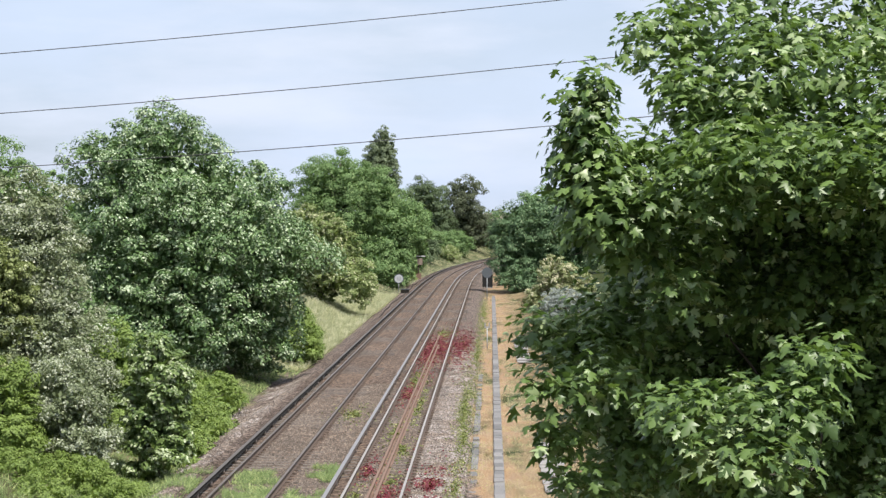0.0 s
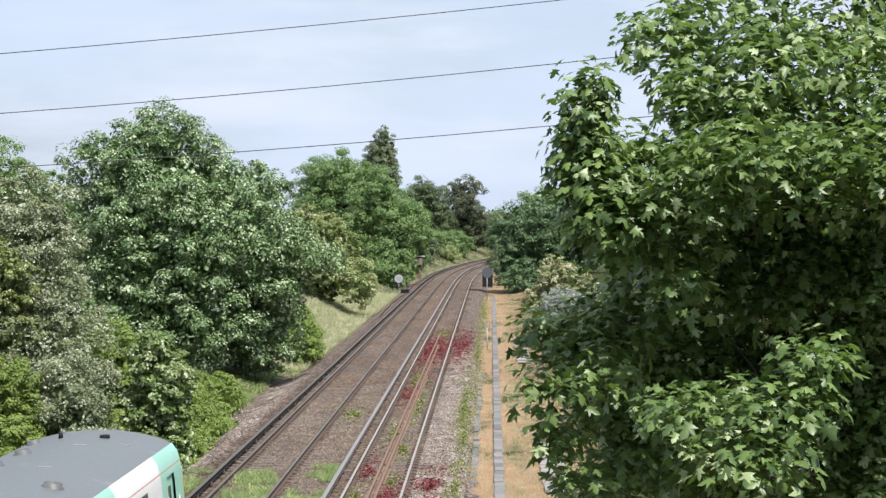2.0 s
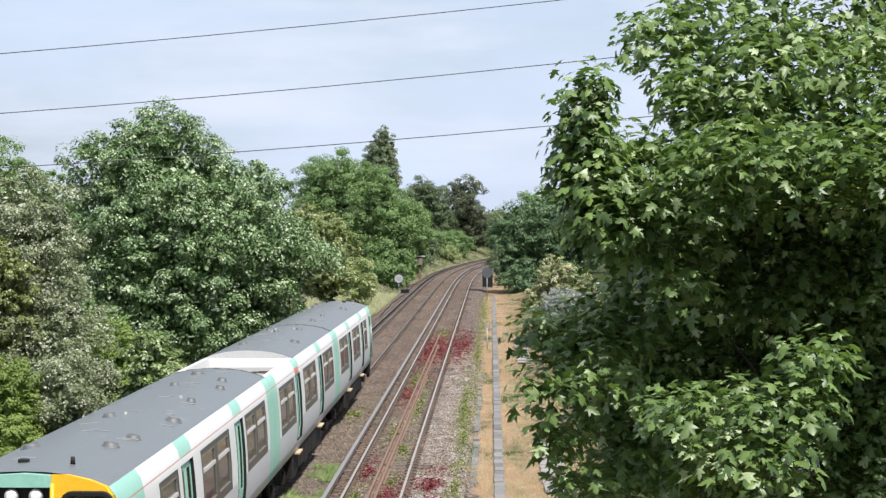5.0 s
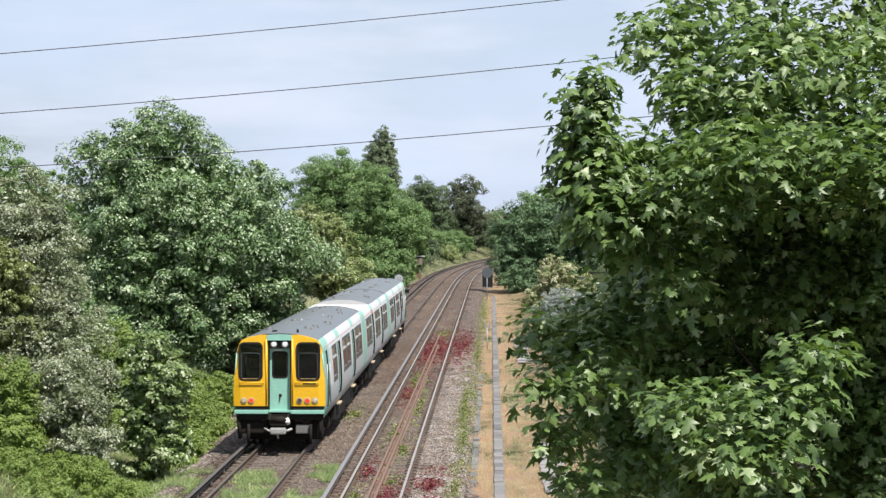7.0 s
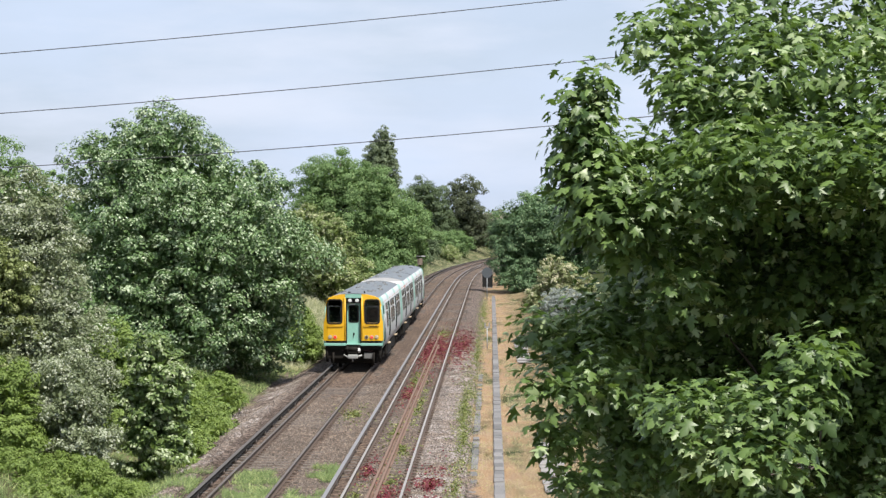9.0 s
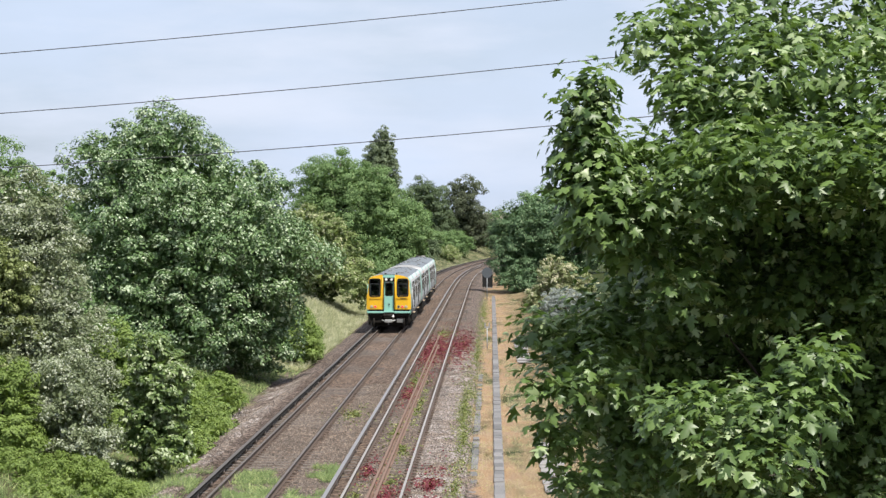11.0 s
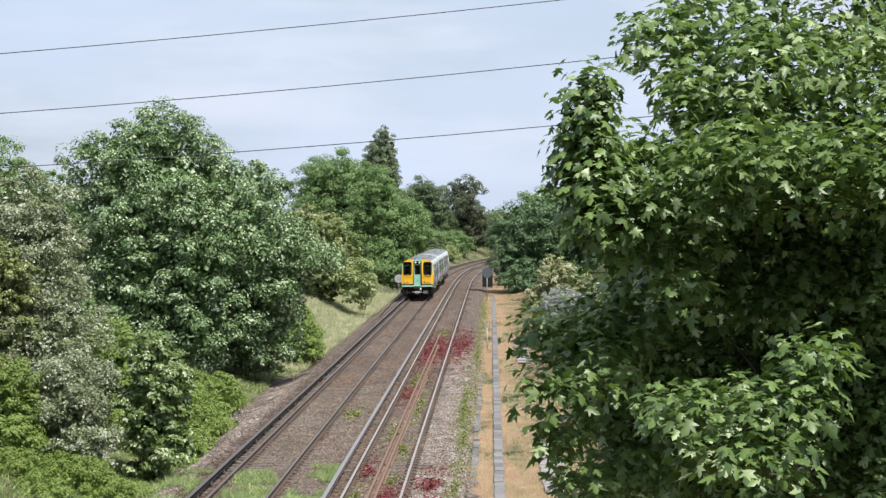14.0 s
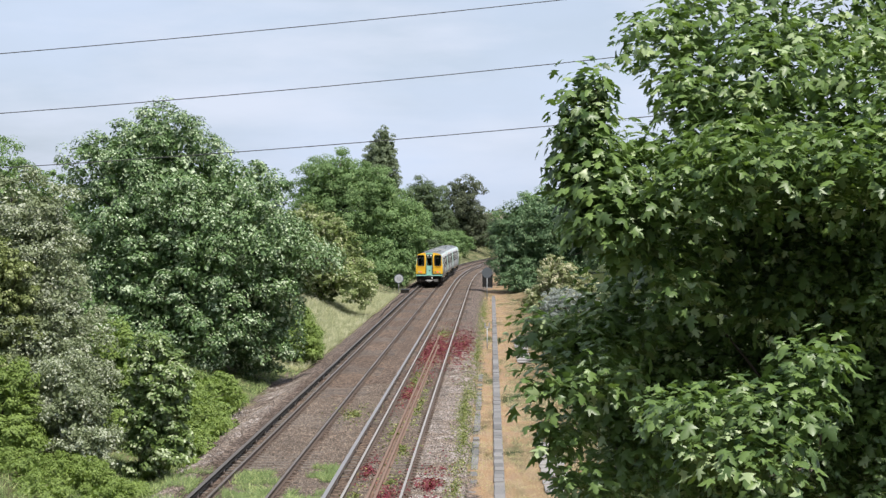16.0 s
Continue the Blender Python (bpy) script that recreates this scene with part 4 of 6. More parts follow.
def add_bogie(car, yc):
    bm = bmesh.new()
    for sx in (-1, 1):
        box(bm, sx * 1.02 - 0.07, sx * 1.02 + 0.07, yc - 1.75, yc + 1.75, 0.5, 0.68, 0, 0.02)
        for dy in (-1.3, 1.3):
            box(bm, sx * 1.05 - 0.14, sx * 1.05 + 0.14, yc + dy - 0.2, yc + dy + 0.2, 0.28, 0.62, 0, 0.03)
            rod(bm, (sx * 1.05, yc + dy - 0.32, 0.3), (sx * 1.05, yc + dy - 0.32, 0.6), 0.07, n=7)
            rod(bm, (sx * 1.05, yc + dy + 0.32, 0.3), (sx * 1.05, yc + dy + 0.32, 0.6), 0.07, n=7)
        rod(bm, (sx * 1.0, yc - 0.4, 0.5), (sx * 1.0, yc - 0.4, 0.95), 0.2, n=9)
        rod(bm, (sx * 1.0, yc + 0.4, 0.5), (sx * 1.0, yc + 0.4, 0.95), 0.2, n=9)
    box(bm, -1.0, 1.0, yc - 0.3, yc + 0.3, 0.5, 0.75)
    bogie = part("bogie", bm, T_UNDER, car)
    for dy in (-1.3, 1.3):
        bm = bmesh.new()
        for sx in (-1, 1):
            rod(bm, (sx * 0.69, yc + dy, 0.42), (sx * 0.82, yc + dy, 0.42), 0.42, 0.42, 20)
            rod(bm, (sx * 0.67, yc + dy, 0.42), (sx * 0.69, yc + dy, 0.42), 0.45, 0.45, 20)
        rod(bm, (-0.8, yc + dy, 0.42), (0.8, yc + dy, 0.42), 0.08)
        part("wheelset", bm, T_UNDER, bogie)


def rounded_frame(bm, x0, x1, z0, z1, r, w, y0, y1, n=5):
    """An upright frame with rounded corners, w wide, from y0 back to y1."""
    def ring(d, y):
        rr = max(r - d, 0.005)
        pts = []
        for cx, cz, a0 in ((x1 - d - rr, z1 - d - rr, 0), (x0 + d + rr, z1 - d - rr, 90), (x0 + d + rr, z0 + d + rr, 180), (x1 - d - rr, z0 + d + rr, 270)):
            for k in range(n):
                a = radians(a0 + 90 * k / (n - 1))
                pts.append(bm.verts.new((cx + rr * math.cos(a), y, cz + rr * math.sin(a))))
        return pts
    rings = [ring(0, y0 + w * 0.15), ring(w * 0.15, y0), ring(w, y0), ring(w, y1), ring(0, y1)]
    for p, q in zip(rings, rings[1:] + rings[:1]):
        for k in range(len(p)):
            j = (k + 1) % len(p)
            bm.faces.new((p[k], p[j], q[j], q[k]))
    bmesh.ops.recalc_face_normals(bm, faces=bm.faces)
    return bm


def add_cab(car):
    """The end with two cab windows, a recessed door between them, lamps, sill and coupler."""
    yf = -HALF
    for sgn in (-1, 1):
        bm = bmesh.new()
        zs = [1.36, 1.6, 1.9, 2.2, 2.6, 2.95, 3.26, 3.375, 3.465, 3.54]
        edge = [1.405, 1.408, 1.405, 1.395, 1.368, 1.332, 1.247, 1.17, 0.95, 0.62]
        cols = []
        for z, e in zip(zs, edge):
            rake = max(0, z - 2.2) * 0.06
            cols.append([(sgn * x, yf - 0.10 + rake + (0.05 if x == e else 0), z) for x in (0.36, 0.44, 0.56, min(1.20, e - 0.04), e)])
        front = [[bm.verts.new(p) for p in r] for r in cols]
        back = [[bm.verts.new((x, yf + 0.02, z)) for x, y, z in r] for r in cols]
        for i in range(len(zs) - 1):
            for j in range(4):
                if j == 2 and 3 <= i < 6:
                    for (p, q) in (((i, 2), (i + 1, 2)), ((i, 3), (i + 1, 3))):
                        bm.faces.new((front[p[0]][p[1]], front[q[0]][q[1]], back[q[0]][q[1]], back[p[0]][p[1]]))
                    continue
                bm.faces.new((front[i][j], front[i][j + 1], front[i + 1][j + 1], front[i + 1][j]))
        for i in (3, 6):
            bm.faces.new((front[i][2], front[i][3], back[i][3], back[i][2]))
        for i in range(len(zs) - 1):
            for j in (0, 4):
                bm.faces.new((front[i][j], front[i + 1][j], back[i + 1][j], back[i][j]))
        for j in range(4):
            for i in (0, len(zs) - 1):
                bm.faces.new((front[i][j], front[i][j + 1], back[i][j + 1], back[i][j]))
        bmesh.ops.recalc_face_normals(bm, faces=bm.faces)
        panel = part("cab_panel", bm, T_YELLOW, car, "yellow warning panel of the cab end")
        # raised inner edge of each panel
        bm = bmesh.new()
        pts = [(0.40, 1.4), (0.40, 3.42)]
        for (xa, za), (xb, zb) in zip(pts, pts[1:]):
            rod(bm, (sgn * xa, yf - 0.085, za), (sgn * xb, yf - 0.085, zb), 0.034, n=8)
        part("edge", bm, T_YELLOW, panel)
        # window with black rubber frame
        xa, xb = sorted((sgn * 0.56, sgn * 1.20))
        bm = rounded_frame(bmesh.new(), xa - 0.05, xb + 0.05, 2.13, 3.315, 0.16, 0.062, yf - 0.115, yf - 0.03)
        win = part("cab_window", bm, T_RUBBER, car, "cab window in thick black rubber frame")
        part("pane", box(bmesh.new(), xa + 0.005, xb - 0.005, yf - 0.075, yf - 0.06, 2.205, 3.255), T_CABGLASS, win)
        part("blind_box", box(bmesh.new(), xa + 0.03, xb - 0.03, yf - 0.05, yf + 0.15, 2.98, 3.25, 0, 0.01), T_UNDER, win)
        bm = rounded_frame(bmesh.new(), xa + 0.025, xb - 0.025, 2.2, 2.99, 0.1, 0.016, yf - 0.088, yf - 0.074)
        part("window_trim", bm, SIGN_BACK, win, "thin grey trim inside the rubber")
        bm = bmesh.new()
        rod(bm, (sgn * 0.64, yf - 0.13, 2.2), (sgn * 0.72, yf - 0.1, 2.6), 0.008, n=6)
        part("wiper", bm, T_RUBBER, win)
        part("cab_seat", box(box(bmesh.new(), sgn * 0.86 - 0.24, sgn * 0.86 + 0.24, yf + 0.95, yf + 1.1, 1.5, 2.45, 0, 0.05), sgn * 0.86 - 0.14, sgn * 0.86 + 0.14, yf + 0.95, yf + 1.07, 2.46, 2.75, 0, 0.05), T_SEAT, car)
        part("cab_desk", box(bmesh.new(), min(sgn * 0.38, sgn * 1.3), max(sgn * 0.38, sgn * 1.3), yf + 0.06, yf + 0.5, 1.4, 2.18, 0, 0.04), T_SEAT, car)
        bm = bmesh.new()
        rod(bm, (sgn * 0.5, yf - 0.15, 2.08), (sgn * 1.2, yf - 0.15, 2.08), 0.016, n=6)
        for x in (0.5, 1.2):
            rod(bm, (sgn * x, yf - 0.08, 2.11), (sgn * x, yf - 0.15, 2.08), 0.016, n=6)
        part("grab_rail", bm, T_YELLOW, panel)
        # dark slot over the sill
        bm = box(bmesh.new(), min(sgn * 0.40, sgn * 1.30), max(sgn * 0.40, sgn * 1.30), yf - 0.07, yf + 0.02, 1.25, 1.362)
        part("grille", bm, BLACK, car)
    lamps = [(-1.09, T_LENS, "lamp"), (-0.86, T_TAIL, "tail_light"), (0.62, T_DARKLENS, "lamp"), (0.86, T_TAIL, "tail_light"), (1.09, T_LENS, "lamp")]
    for x, m, nm in lamps:
        bm = rod(bmesh.new(), (x, yf - 0.09, 1.53), (x, yf - 0.13, 1.53), 0.095, 0.09, 18)
        rim = part(nm, bm, T_STEEL, car)
        bm = rod(bmesh.new(), (x, yf - 0.12, 1.53), (x, yf - 0.145, 1.53), 0.078, 0.055, 18)
        part("lens", bm, m, rim, "lit red lens" if m is T_TAIL else "")
    # recessed middle door
    bm = bmesh.new()
    box(bm, -0.31, 0.31, yf + 0.10, yf + 0.14, 1.22, 2.25)
    box(bm, -0.31, -0.2, yf + 0.10, yf + 0.14, 2.25, 2.98)
    box(bm, 0.2, 0.31, yf + 0.10, yf + 0.14, 2.25, 2.98)
    box(bm, -0.31, 0.31, yf + 0.10, yf + 0.14, 2.98, 3.12)
    door = part("end_door", bm, T_GREEN, car, "mint green end door in a recess")
    g = box(bmesh.new(), -0.21, 0.21, yf + 0.115, yf + 0.13, 2.24, 2.99)
    part("pane", g, T_CABGLASS, door)
    bm = rounded_frame(bmesh.new(), -0.245, 0.245, 2.2, 3.03, 0.1, 0.05, yf + 0.085, yf + 0.14)
    part("frame", bm, T_RUBBER, door)
    bm = box(bmesh.new(), -0.03, 0.05, yf + 0.075, yf + 0.1, 1.62, 1.72, 0, 0.01)
    box(bm, -0.02, 0.0, yf + 0.07, yf + 0.1, 1.5, 1.62)
    part("handle", bm, BLACK, door)
    bm = box(bmesh.new(), -0.17, 0.06, yf + 0.092, yf + 0.1, 3.04, 3.09)
    part("number_plate", bm, SIGN_WHITE, door)
    bm = box(bmesh.new(), -0.36, 0.36, yf - 0.02, yf + 0.04, 3.12, 3.37)
    head = part("lamp_box", bm, BLACK, car)
    # dark strips added for the gap lines either side of the end door
    for x0, x1 in ((-0.37, -0.315), (0.315, 0.37)):
        part("door_gap", box(bmesh.new(), x0, x1, yf + 0.01, yf + 0.13, 1.22, 3.12), T_RUBBER, car)
    part("unit_number", box(bmesh.new(), 0.72, 1.12, yf - 0.108, yf - 0.099, 2.03, 2.07), T_RUBBER, car)
    for x in (-0.17, 0.17):
        bm = rod(bmesh.new(), (x, yf - 0.02, 3.25), (x, yf - 0.09, 3.25), 0.10, 0.095, 18)
        rim = part("headlight", bm, T_STEEL, head)
        part("lens", rod(bmesh.new(), (x, yf - 0.085, 3.25), (x, yf - 0.105, 3.25), 0.088, 0.06, 18), T_MARKER, rim, "white round lamp")
    bm = bmesh.new()
    v = [bm.verts.new((x, y, z)) for y in (yf - 0.12, yf + 0.05) for x, z in ((-0.38, 3.37), (0.38, 3.37), (0.38, 3.535), (0, 3.56), (-0.38, 3.535))]
    bm.faces.new(v[:5])
    bm.faces.new(v[5:][::-1])
    for i in range(5):
        bm.faces.new((v[i], v[(i + 1) % 5], v[5 + (i + 1) % 5], v[5 + i]))
    bmesh.ops.recalc_face_normals(bm, faces=bm.faces)
    part("top_panel", bm, T_GREEN, car)
    # bulkhead behind the face, sill and headstock
    bm = bmesh.new()
    ring = [(x, z) for x, z in SIDE] + [(x, z) for x, z in ROOF[1:]]
    poly = [bm.verts.new((x * 0.995, yf + 1.75, z - 0.004)) for x, z in ring] + [bm.verts.new((-x * 0.995, yf + 1.75, z - 0.004)) for x, z in ring[-2::-1]]
    bm.faces.new(poly)
    part("bulkhead", bm, T_SEAT, car)
    bm = bmesh.new()
    box(bm, -1.38, -0.34, yf - 0.13, yf + 0.1, 1.12, 1.24, 0, 0.02)
    box(bm, 0.34, 1.38, yf - 0.13, yf + 0.1, 1.12, 1.24, 0, 0.02)
    box(bm, -0.34, 0.34, yf - 0.05, yf + 0.1, 1.16, 1.23, 0, 0.01)
    for sgn in (-1, 1):
        rod(bm, (sgn * 1.375, yf - 0.03, 1.1), (sgn * 1.382, yf - 0.03, 2.1), 0.022, 0.022, 8)
        rod(bm, (sgn * 1.382, yf - 0.03, 2.1), (sgn * 1.31, yf - 0.03, 2.98), 0.022, 0.022, 8)
    part("sill", bm, T_GREEN, car)
    bm = bmesh.new()
    box(bm, -1.2, 1.2, yf + 0.3, yf + 0.6, 0.72, 1.08, 0, 0.03)
    box(bm, -1.25, -0.42, yf + 0.1, yf + 0.5, 0.5, 0.98, 0, 0.04)
    box(bm, -1.28, 1.28, yf - 0.02, yf + 0.3, 0.93, 1.11, 0, 0.02)
    box(bm, -1.1, 1.1, yf + 0.75, yf + 0.9, 0.25, 0.9, 0, 0.03)
    for sgn in (-1, 1):
        rod(bm, (sgn * 0.95, yf - 0.05, 0.2), (sgn * 0.95, yf - 0.02, 0.8), 0.05)
        rod(bm, (sgn * 1.22, yf + 0.05, 0.35), (sgn * 1.28, yf + 0.05, 1.05), 0.06)
    part("headstock", bm, T_UNDER, car)
    bm = box(bmesh.new(), 0.48, 0.95, yf + 0.05, yf + 0.32, 0.5, 0.78, 0, 0.04)
    part("equipment_box", bm, T_BOX, car, "scuffed grey steel equipment box")
    bm = bmesh.new()
    box(bm, -0.26, 0.26, yf - 0.55, yf - 0.2, 0.78, 1.02, 0, 0.05)
    rod(bm, (-0.2, yf - 0.5, 0.98), (0.22, yf - 0.5, 0.98), 0.1, n=10)
    rod(bm, (0, yf - 0.2, 0.75), (0, yf + 0.3, 0.75), 0.16, n=12)
    for x in (-0.28, 0.28):
        rod(bm, (x, yf - 0.4, 0.95), (x, yf - 0.1, 1.12), 0.035)
    coupler = part("coupler", bm, T_UNDER, car)
    bm = box(bmesh.new(), -0.24, 0.24, yf - 0.62, yf - 0.3, 0.54, 0.74, 0, 0.05)
    rod(bm, (-0.42, yf - 0.45, 0.72), (-0.2, yf - 0.5, 0.6), 0.03)
    rod(bm, (0.2, yf - 0.5, 0.62), (0.42, yf - 0.42, 0.7), 0.04)
    rod(bm, (-0.02, yf - 0.5, 0.56), (0.0, yf - 0.48, 0.4), 0.03)
    part("coupler_plate", bm, T_STEEL, coupler, "pale worn steel coupler plate")
    bm = rod(bmesh.new(), (0.26, yf - 0.5, 0.98), (0.3, yf - 0.4, 0.86), 0.09, 0.07, 10)
    part("air_cock", bm, SIGN_WHITE, coupler)
    for x0, x1, sag in ((0.42, 0.7, 0.12), (0.6, 0.95, 0.16), (-0.62, -0.36, 0.1)):
        pts = [(x0 + (x1 - x0) * t, yf + 0.05, 1.0 - 4 * sag * t * (1 - t)) for t in (0, 0.25, 0.5, 0.75, 1)]
        part("jumper_hose", tube(bmesh.new(), pts, 0.02), T_HOSE, car)
    # cab side doors and driver's desk inside
    for sgn in (-1, 1):
        bm = bmesh.new()
        curved_panel(bm, sgn, -9.2, -8.45, 1.25, 2.0, 0.04, rows=3)
        curved_panel(bm, sgn, -9.2, -8.45, 2.8, 3.0, 0.04, rows=1)
        curved_panel(bm, sgn, -9.2, -9.05, 2.0, 2.8, 0.04)
        curved_panel(bm, sgn, -8.6, -8.45, 2.0, 2.8, 0.04)
        bmesh.ops.recalc_face_normals(bm, faces=bm.faces)
        d = part("cab_door", bm, T_GREEN, car)
        g = bmesh.new()
        curved_panel(g, sgn, -9.06, -8.59, 1.99, 2.81, 0.05, thick=0.012)
        bmesh.ops.recalc_face_normals(g, faces=g.faces)
        part("pane", g, T_GLASS, d)
        for y in (-9.3, -8.35):
            part("handrail", rod(bmesh.new(), (sgn * 1.44, y, 1.3), (sgn * 1.40, y, 2.6), 0.018, n=6), STEEL, d)


def build_car(name, label, cab, well, seed):
    rng = random.Random(seed)
    car = tagged(empty(name), label, "train carriage", "carriages of the train")
    part("body", shell_mesh(cab, well), [T_WHITE, T_LOWER, T_GREEN, T_GREY, T_ORANGE, T_WELL, T_WELL_FLOOR], car, "white and mint green painted body with grey roof")
    for sgn in (-1, 1):
        for a, b, n in window_runs(cab):
            add_window(car, sgn, a, b, n)
        for d in DOORS:
            add_door(car, sgn, d)
    ends = (HALF,) if cab else (-HALF, HALF)
    for ye in ends:
        bm = bmesh.new()
        ring = [(x, z) for x, z in SIDE] + [(x, z) for x, z in ROOF[1:]]
        if well and ye < 0:
            ring = [(x, z) for x, z in SIDE] + [(1.05, 3.37), (1.0, 3.14), (0, 3.14)]
        k = 0.003 if ye > 0 else -0.003
        poly = [bm.verts.new((x, ye + k, z)) for x, z in ring] + [bm.verts.new((-x, ye + k, z)) for x, z in ring[-2::-1]]
        bm.faces.new(poly)
        back = [bm.verts.new(v.co + Vector((0, k * 15, 0))) for v in poly]
        bm.faces.new(back)
        for i in range(len(poly)):
            j = (i + 1) % len(poly)
            f = bm.faces.new((poly[i], poly[j], back[j], back[i]))
            f.material_index = 1 if min(poly[i].co.z, poly[j].co.z) > 3.36 else 0
        bmesh.ops.recalc_face_normals(bm, faces=bm.faces)
        end = part("end_wall", bm, [T_GREEN, T_GREY], car)
        sy = 1 if ye > 0 else -1
        bm = box(bmesh.new(), -0.42, 0.42, min(ye, ye + sy * 0.1), max(ye, ye + sy * 0.1), 1.1, 3.05, 0, 0.02)
        part("end_door", bm, T_UNDER, end)
    if cab:
        add_cab(car)
    # inside: floor, seats, ceiling shade
    part("floor", box(bmesh.new(), -1.3, 1.3, -HALF + 0.15, HALF - 0.05, 0.99, 1.1), T_UNDER, car)
    for y in np.arange(-8.0 if not cab else -6.6, 8.8, 1.55):
        if min(abs(y - d) for d in DOORS) < 0.9:
            continue
        for sx in (-1, 1):
            bm = box(bmesh.new(), sx * 0.85 - 0.48, sx * 0.85 + 0.48, y - 0.08, y + 0.08, 1.5, 2.2, 0, 0.04)
            box(bm, sx * 0.85 - 0.48, sx * 0.85 + 0.48, y - 0.5, y + 0.5, 1.4, 1.52, 0, 0.03)
            box(bm, sx * 0.85 - 0.1, sx * 0.85 + 0.1, y - 0.3, y + 0.3, 1.09, 1.41)
            part("seat", bm, T_SEAT, car)
    # underframe gear
    for yc in (-6.9, 6.9):
        add_bogie(car, yc)
    y = -4.6
    while y < 4.4:
        l = rng.uniform(0.7, 1.6)
        for sx in (-1, 1):
            z0 = rng.uniform(0.25, 0.42)
            bm = box(bmesh.new(), min(sx * 0.45, sx * 1.28), max(sx * 0.45, sx * 1.28), y, y + l - 0.07, z0, 0.95, 0, 0.03)
            part("underframe_box", bm, T_UNDER, car)
        y += l
    part("underframe", box(bmesh.new(), -1.18, 1.18, -HALF + 0.25, HALF - 0.1, 0.8, 0.985), T_UNDER, car)
    # roof ventilators, ribs and pods
    y = -8.6 if not well else -2.4
    k = 0
    while y < 9.2:
        for x in ((-0.62, 0.5) if k % 2 else (-0.25, 0.75)):
            x += rng.uniform(-0.12, 0.12)
            z = float(np.interp(abs(x), [0, 0.3, 0.62, 0.95], [3.58, 3.57, 3.535, 3.46]))
            bm = bmesh.new()
            m = Matrix.Translation((x, y, z + 0.0)) @ pose(0, 0, 0, 0, 13 * x, 0)
            r = rng.uniform(0.07, 0.12)
            if rng.random() < 0.6:
                continue
            prof = ((r * 1.4, -0.02), (r * 1.35, 0.012), (r * 1.15, 0.016), (r * 1.1, 0.06), (r * 1.0, 0.065), (r * 0.9, 0.02), (0.01, 0.02))
            rings = [[bm.verts.new(m @ Vector((q * math.cos(k2 * math.pi / 9), q * math.sin(k2 * math.pi / 9), h2))) for k2 in range(18)] for q, h2 in prof]
            for ra, rb in zip(rings, rings[1:]):
                for k2 in range(18):
                    bm.faces.new((ra[k2], ra[(k2 + 1) % 18], rb[(k2 + 1) % 18], rb[k2])).smooth = True
            bmesh.ops.recalc_face_normals(bm, faces=bm.faces)
            part("roof_ventilator", bm, T_VENT, car)
            if rng.random() > 0.3:
                continue
            bm = bmesh.new()
            bmesh.ops.create_cone(bm, cap_ends=True, segments=8, radius1=0.05, radius2=0.035, depth=0.05, matrix=m @ Matrix.Translation((rng.uniform(-0.35, 0.35), 0.45, 0.01)))
            part("roof_stud", bm, T_STEEL, car)
        for _i in range(2):
            x, yp, l = rng.uniform(-0.85, 0.85), y + rng.uniform(0.2, 1.4), rng.uniform(0.06, 0.2)
            if yp > 9.6:
                continue
            z = float(np.interp(abs(x), [0, 0.3, 0.62, 0.95], [3.58, 3.57, 3.535, 3.46]))
            bm = box(bmesh.new(), -l, l, -0.035, 0.035, -0.01, 0.012, 0, 0.004)
            bm.transform(Matrix.Translation((x, yp, z)) @ pose(0, 0, 0, 0, 13 * x, rng.uniform(-25, 25)))
            part("roof_patch", bm, T_PATCH, car)
        y += rng.uniform(1.3, 2.6)
        k += 1
    bm = bmesh.new()
    for yr in ((-HALF + 0.06, HALF - 0.06) if not (cab or well) else (HALF - 0.06,)):
        full = [(-x, z) for x, z in ROOF[:-1]] + [(x, z) for x, z in ROOF[::-1]]
        for (xa, za), (xb, zb) in zip(full, full[1:]):
            rod(bm, (xa, yr, za + 0.01), (xb, yr, zb + 0.004), 0.01, n=6)
    part("roof_rib", bm, T_GREY, car)
    if cab:
        bm = rod(bmesh.new(), (0.45, -8.9, 3.54), (0.45, -8.9, 3.66), 0.04, 0.03, 8)
        part("aerial", bm, BLACK, car)
        bm = box(bmesh.new(), -0.35, -0.2, -8.9, -8.75, 3.54, 3.62, 0, 0.02)
        part("roof_pod", bm, BLACK, car)
    if well:
        for sgn in (-1, 1):
            bm = bmesh.new()
            curved_panel(bm, sgn, -4.15, -3.2, 3.0, 3.15, -0.008, thick=0.006, rows=2)
            bmesh.ops.recalc_face_normals(bm, faces=bm.faces)
            part("red_panel", bm, T_ORANGE, car, "small red panel over the door")
        bm = bmesh.new()
        x = -0.85
        while x < 0.8:
            l = rng.uniform(0.12, 0.4)
            yb = -HALF + 4.4 + rng.uniform(-0.12, 0.12)
            box(bm, x, x + l, yb - 0.05, yb + 0.05, 3.13, 3.145 + rng.uniform(0.02, 0.07))
            box(bm, x + l * 0.4, x + l * 0.4 + 0.07, yb - 0.2, yb + 0.18, 3.13, 3.165)
            x += l * 0.85
        part("mounting_frame", bm, RUST, car, "rusty remains of a roof mounting frame")
    return car


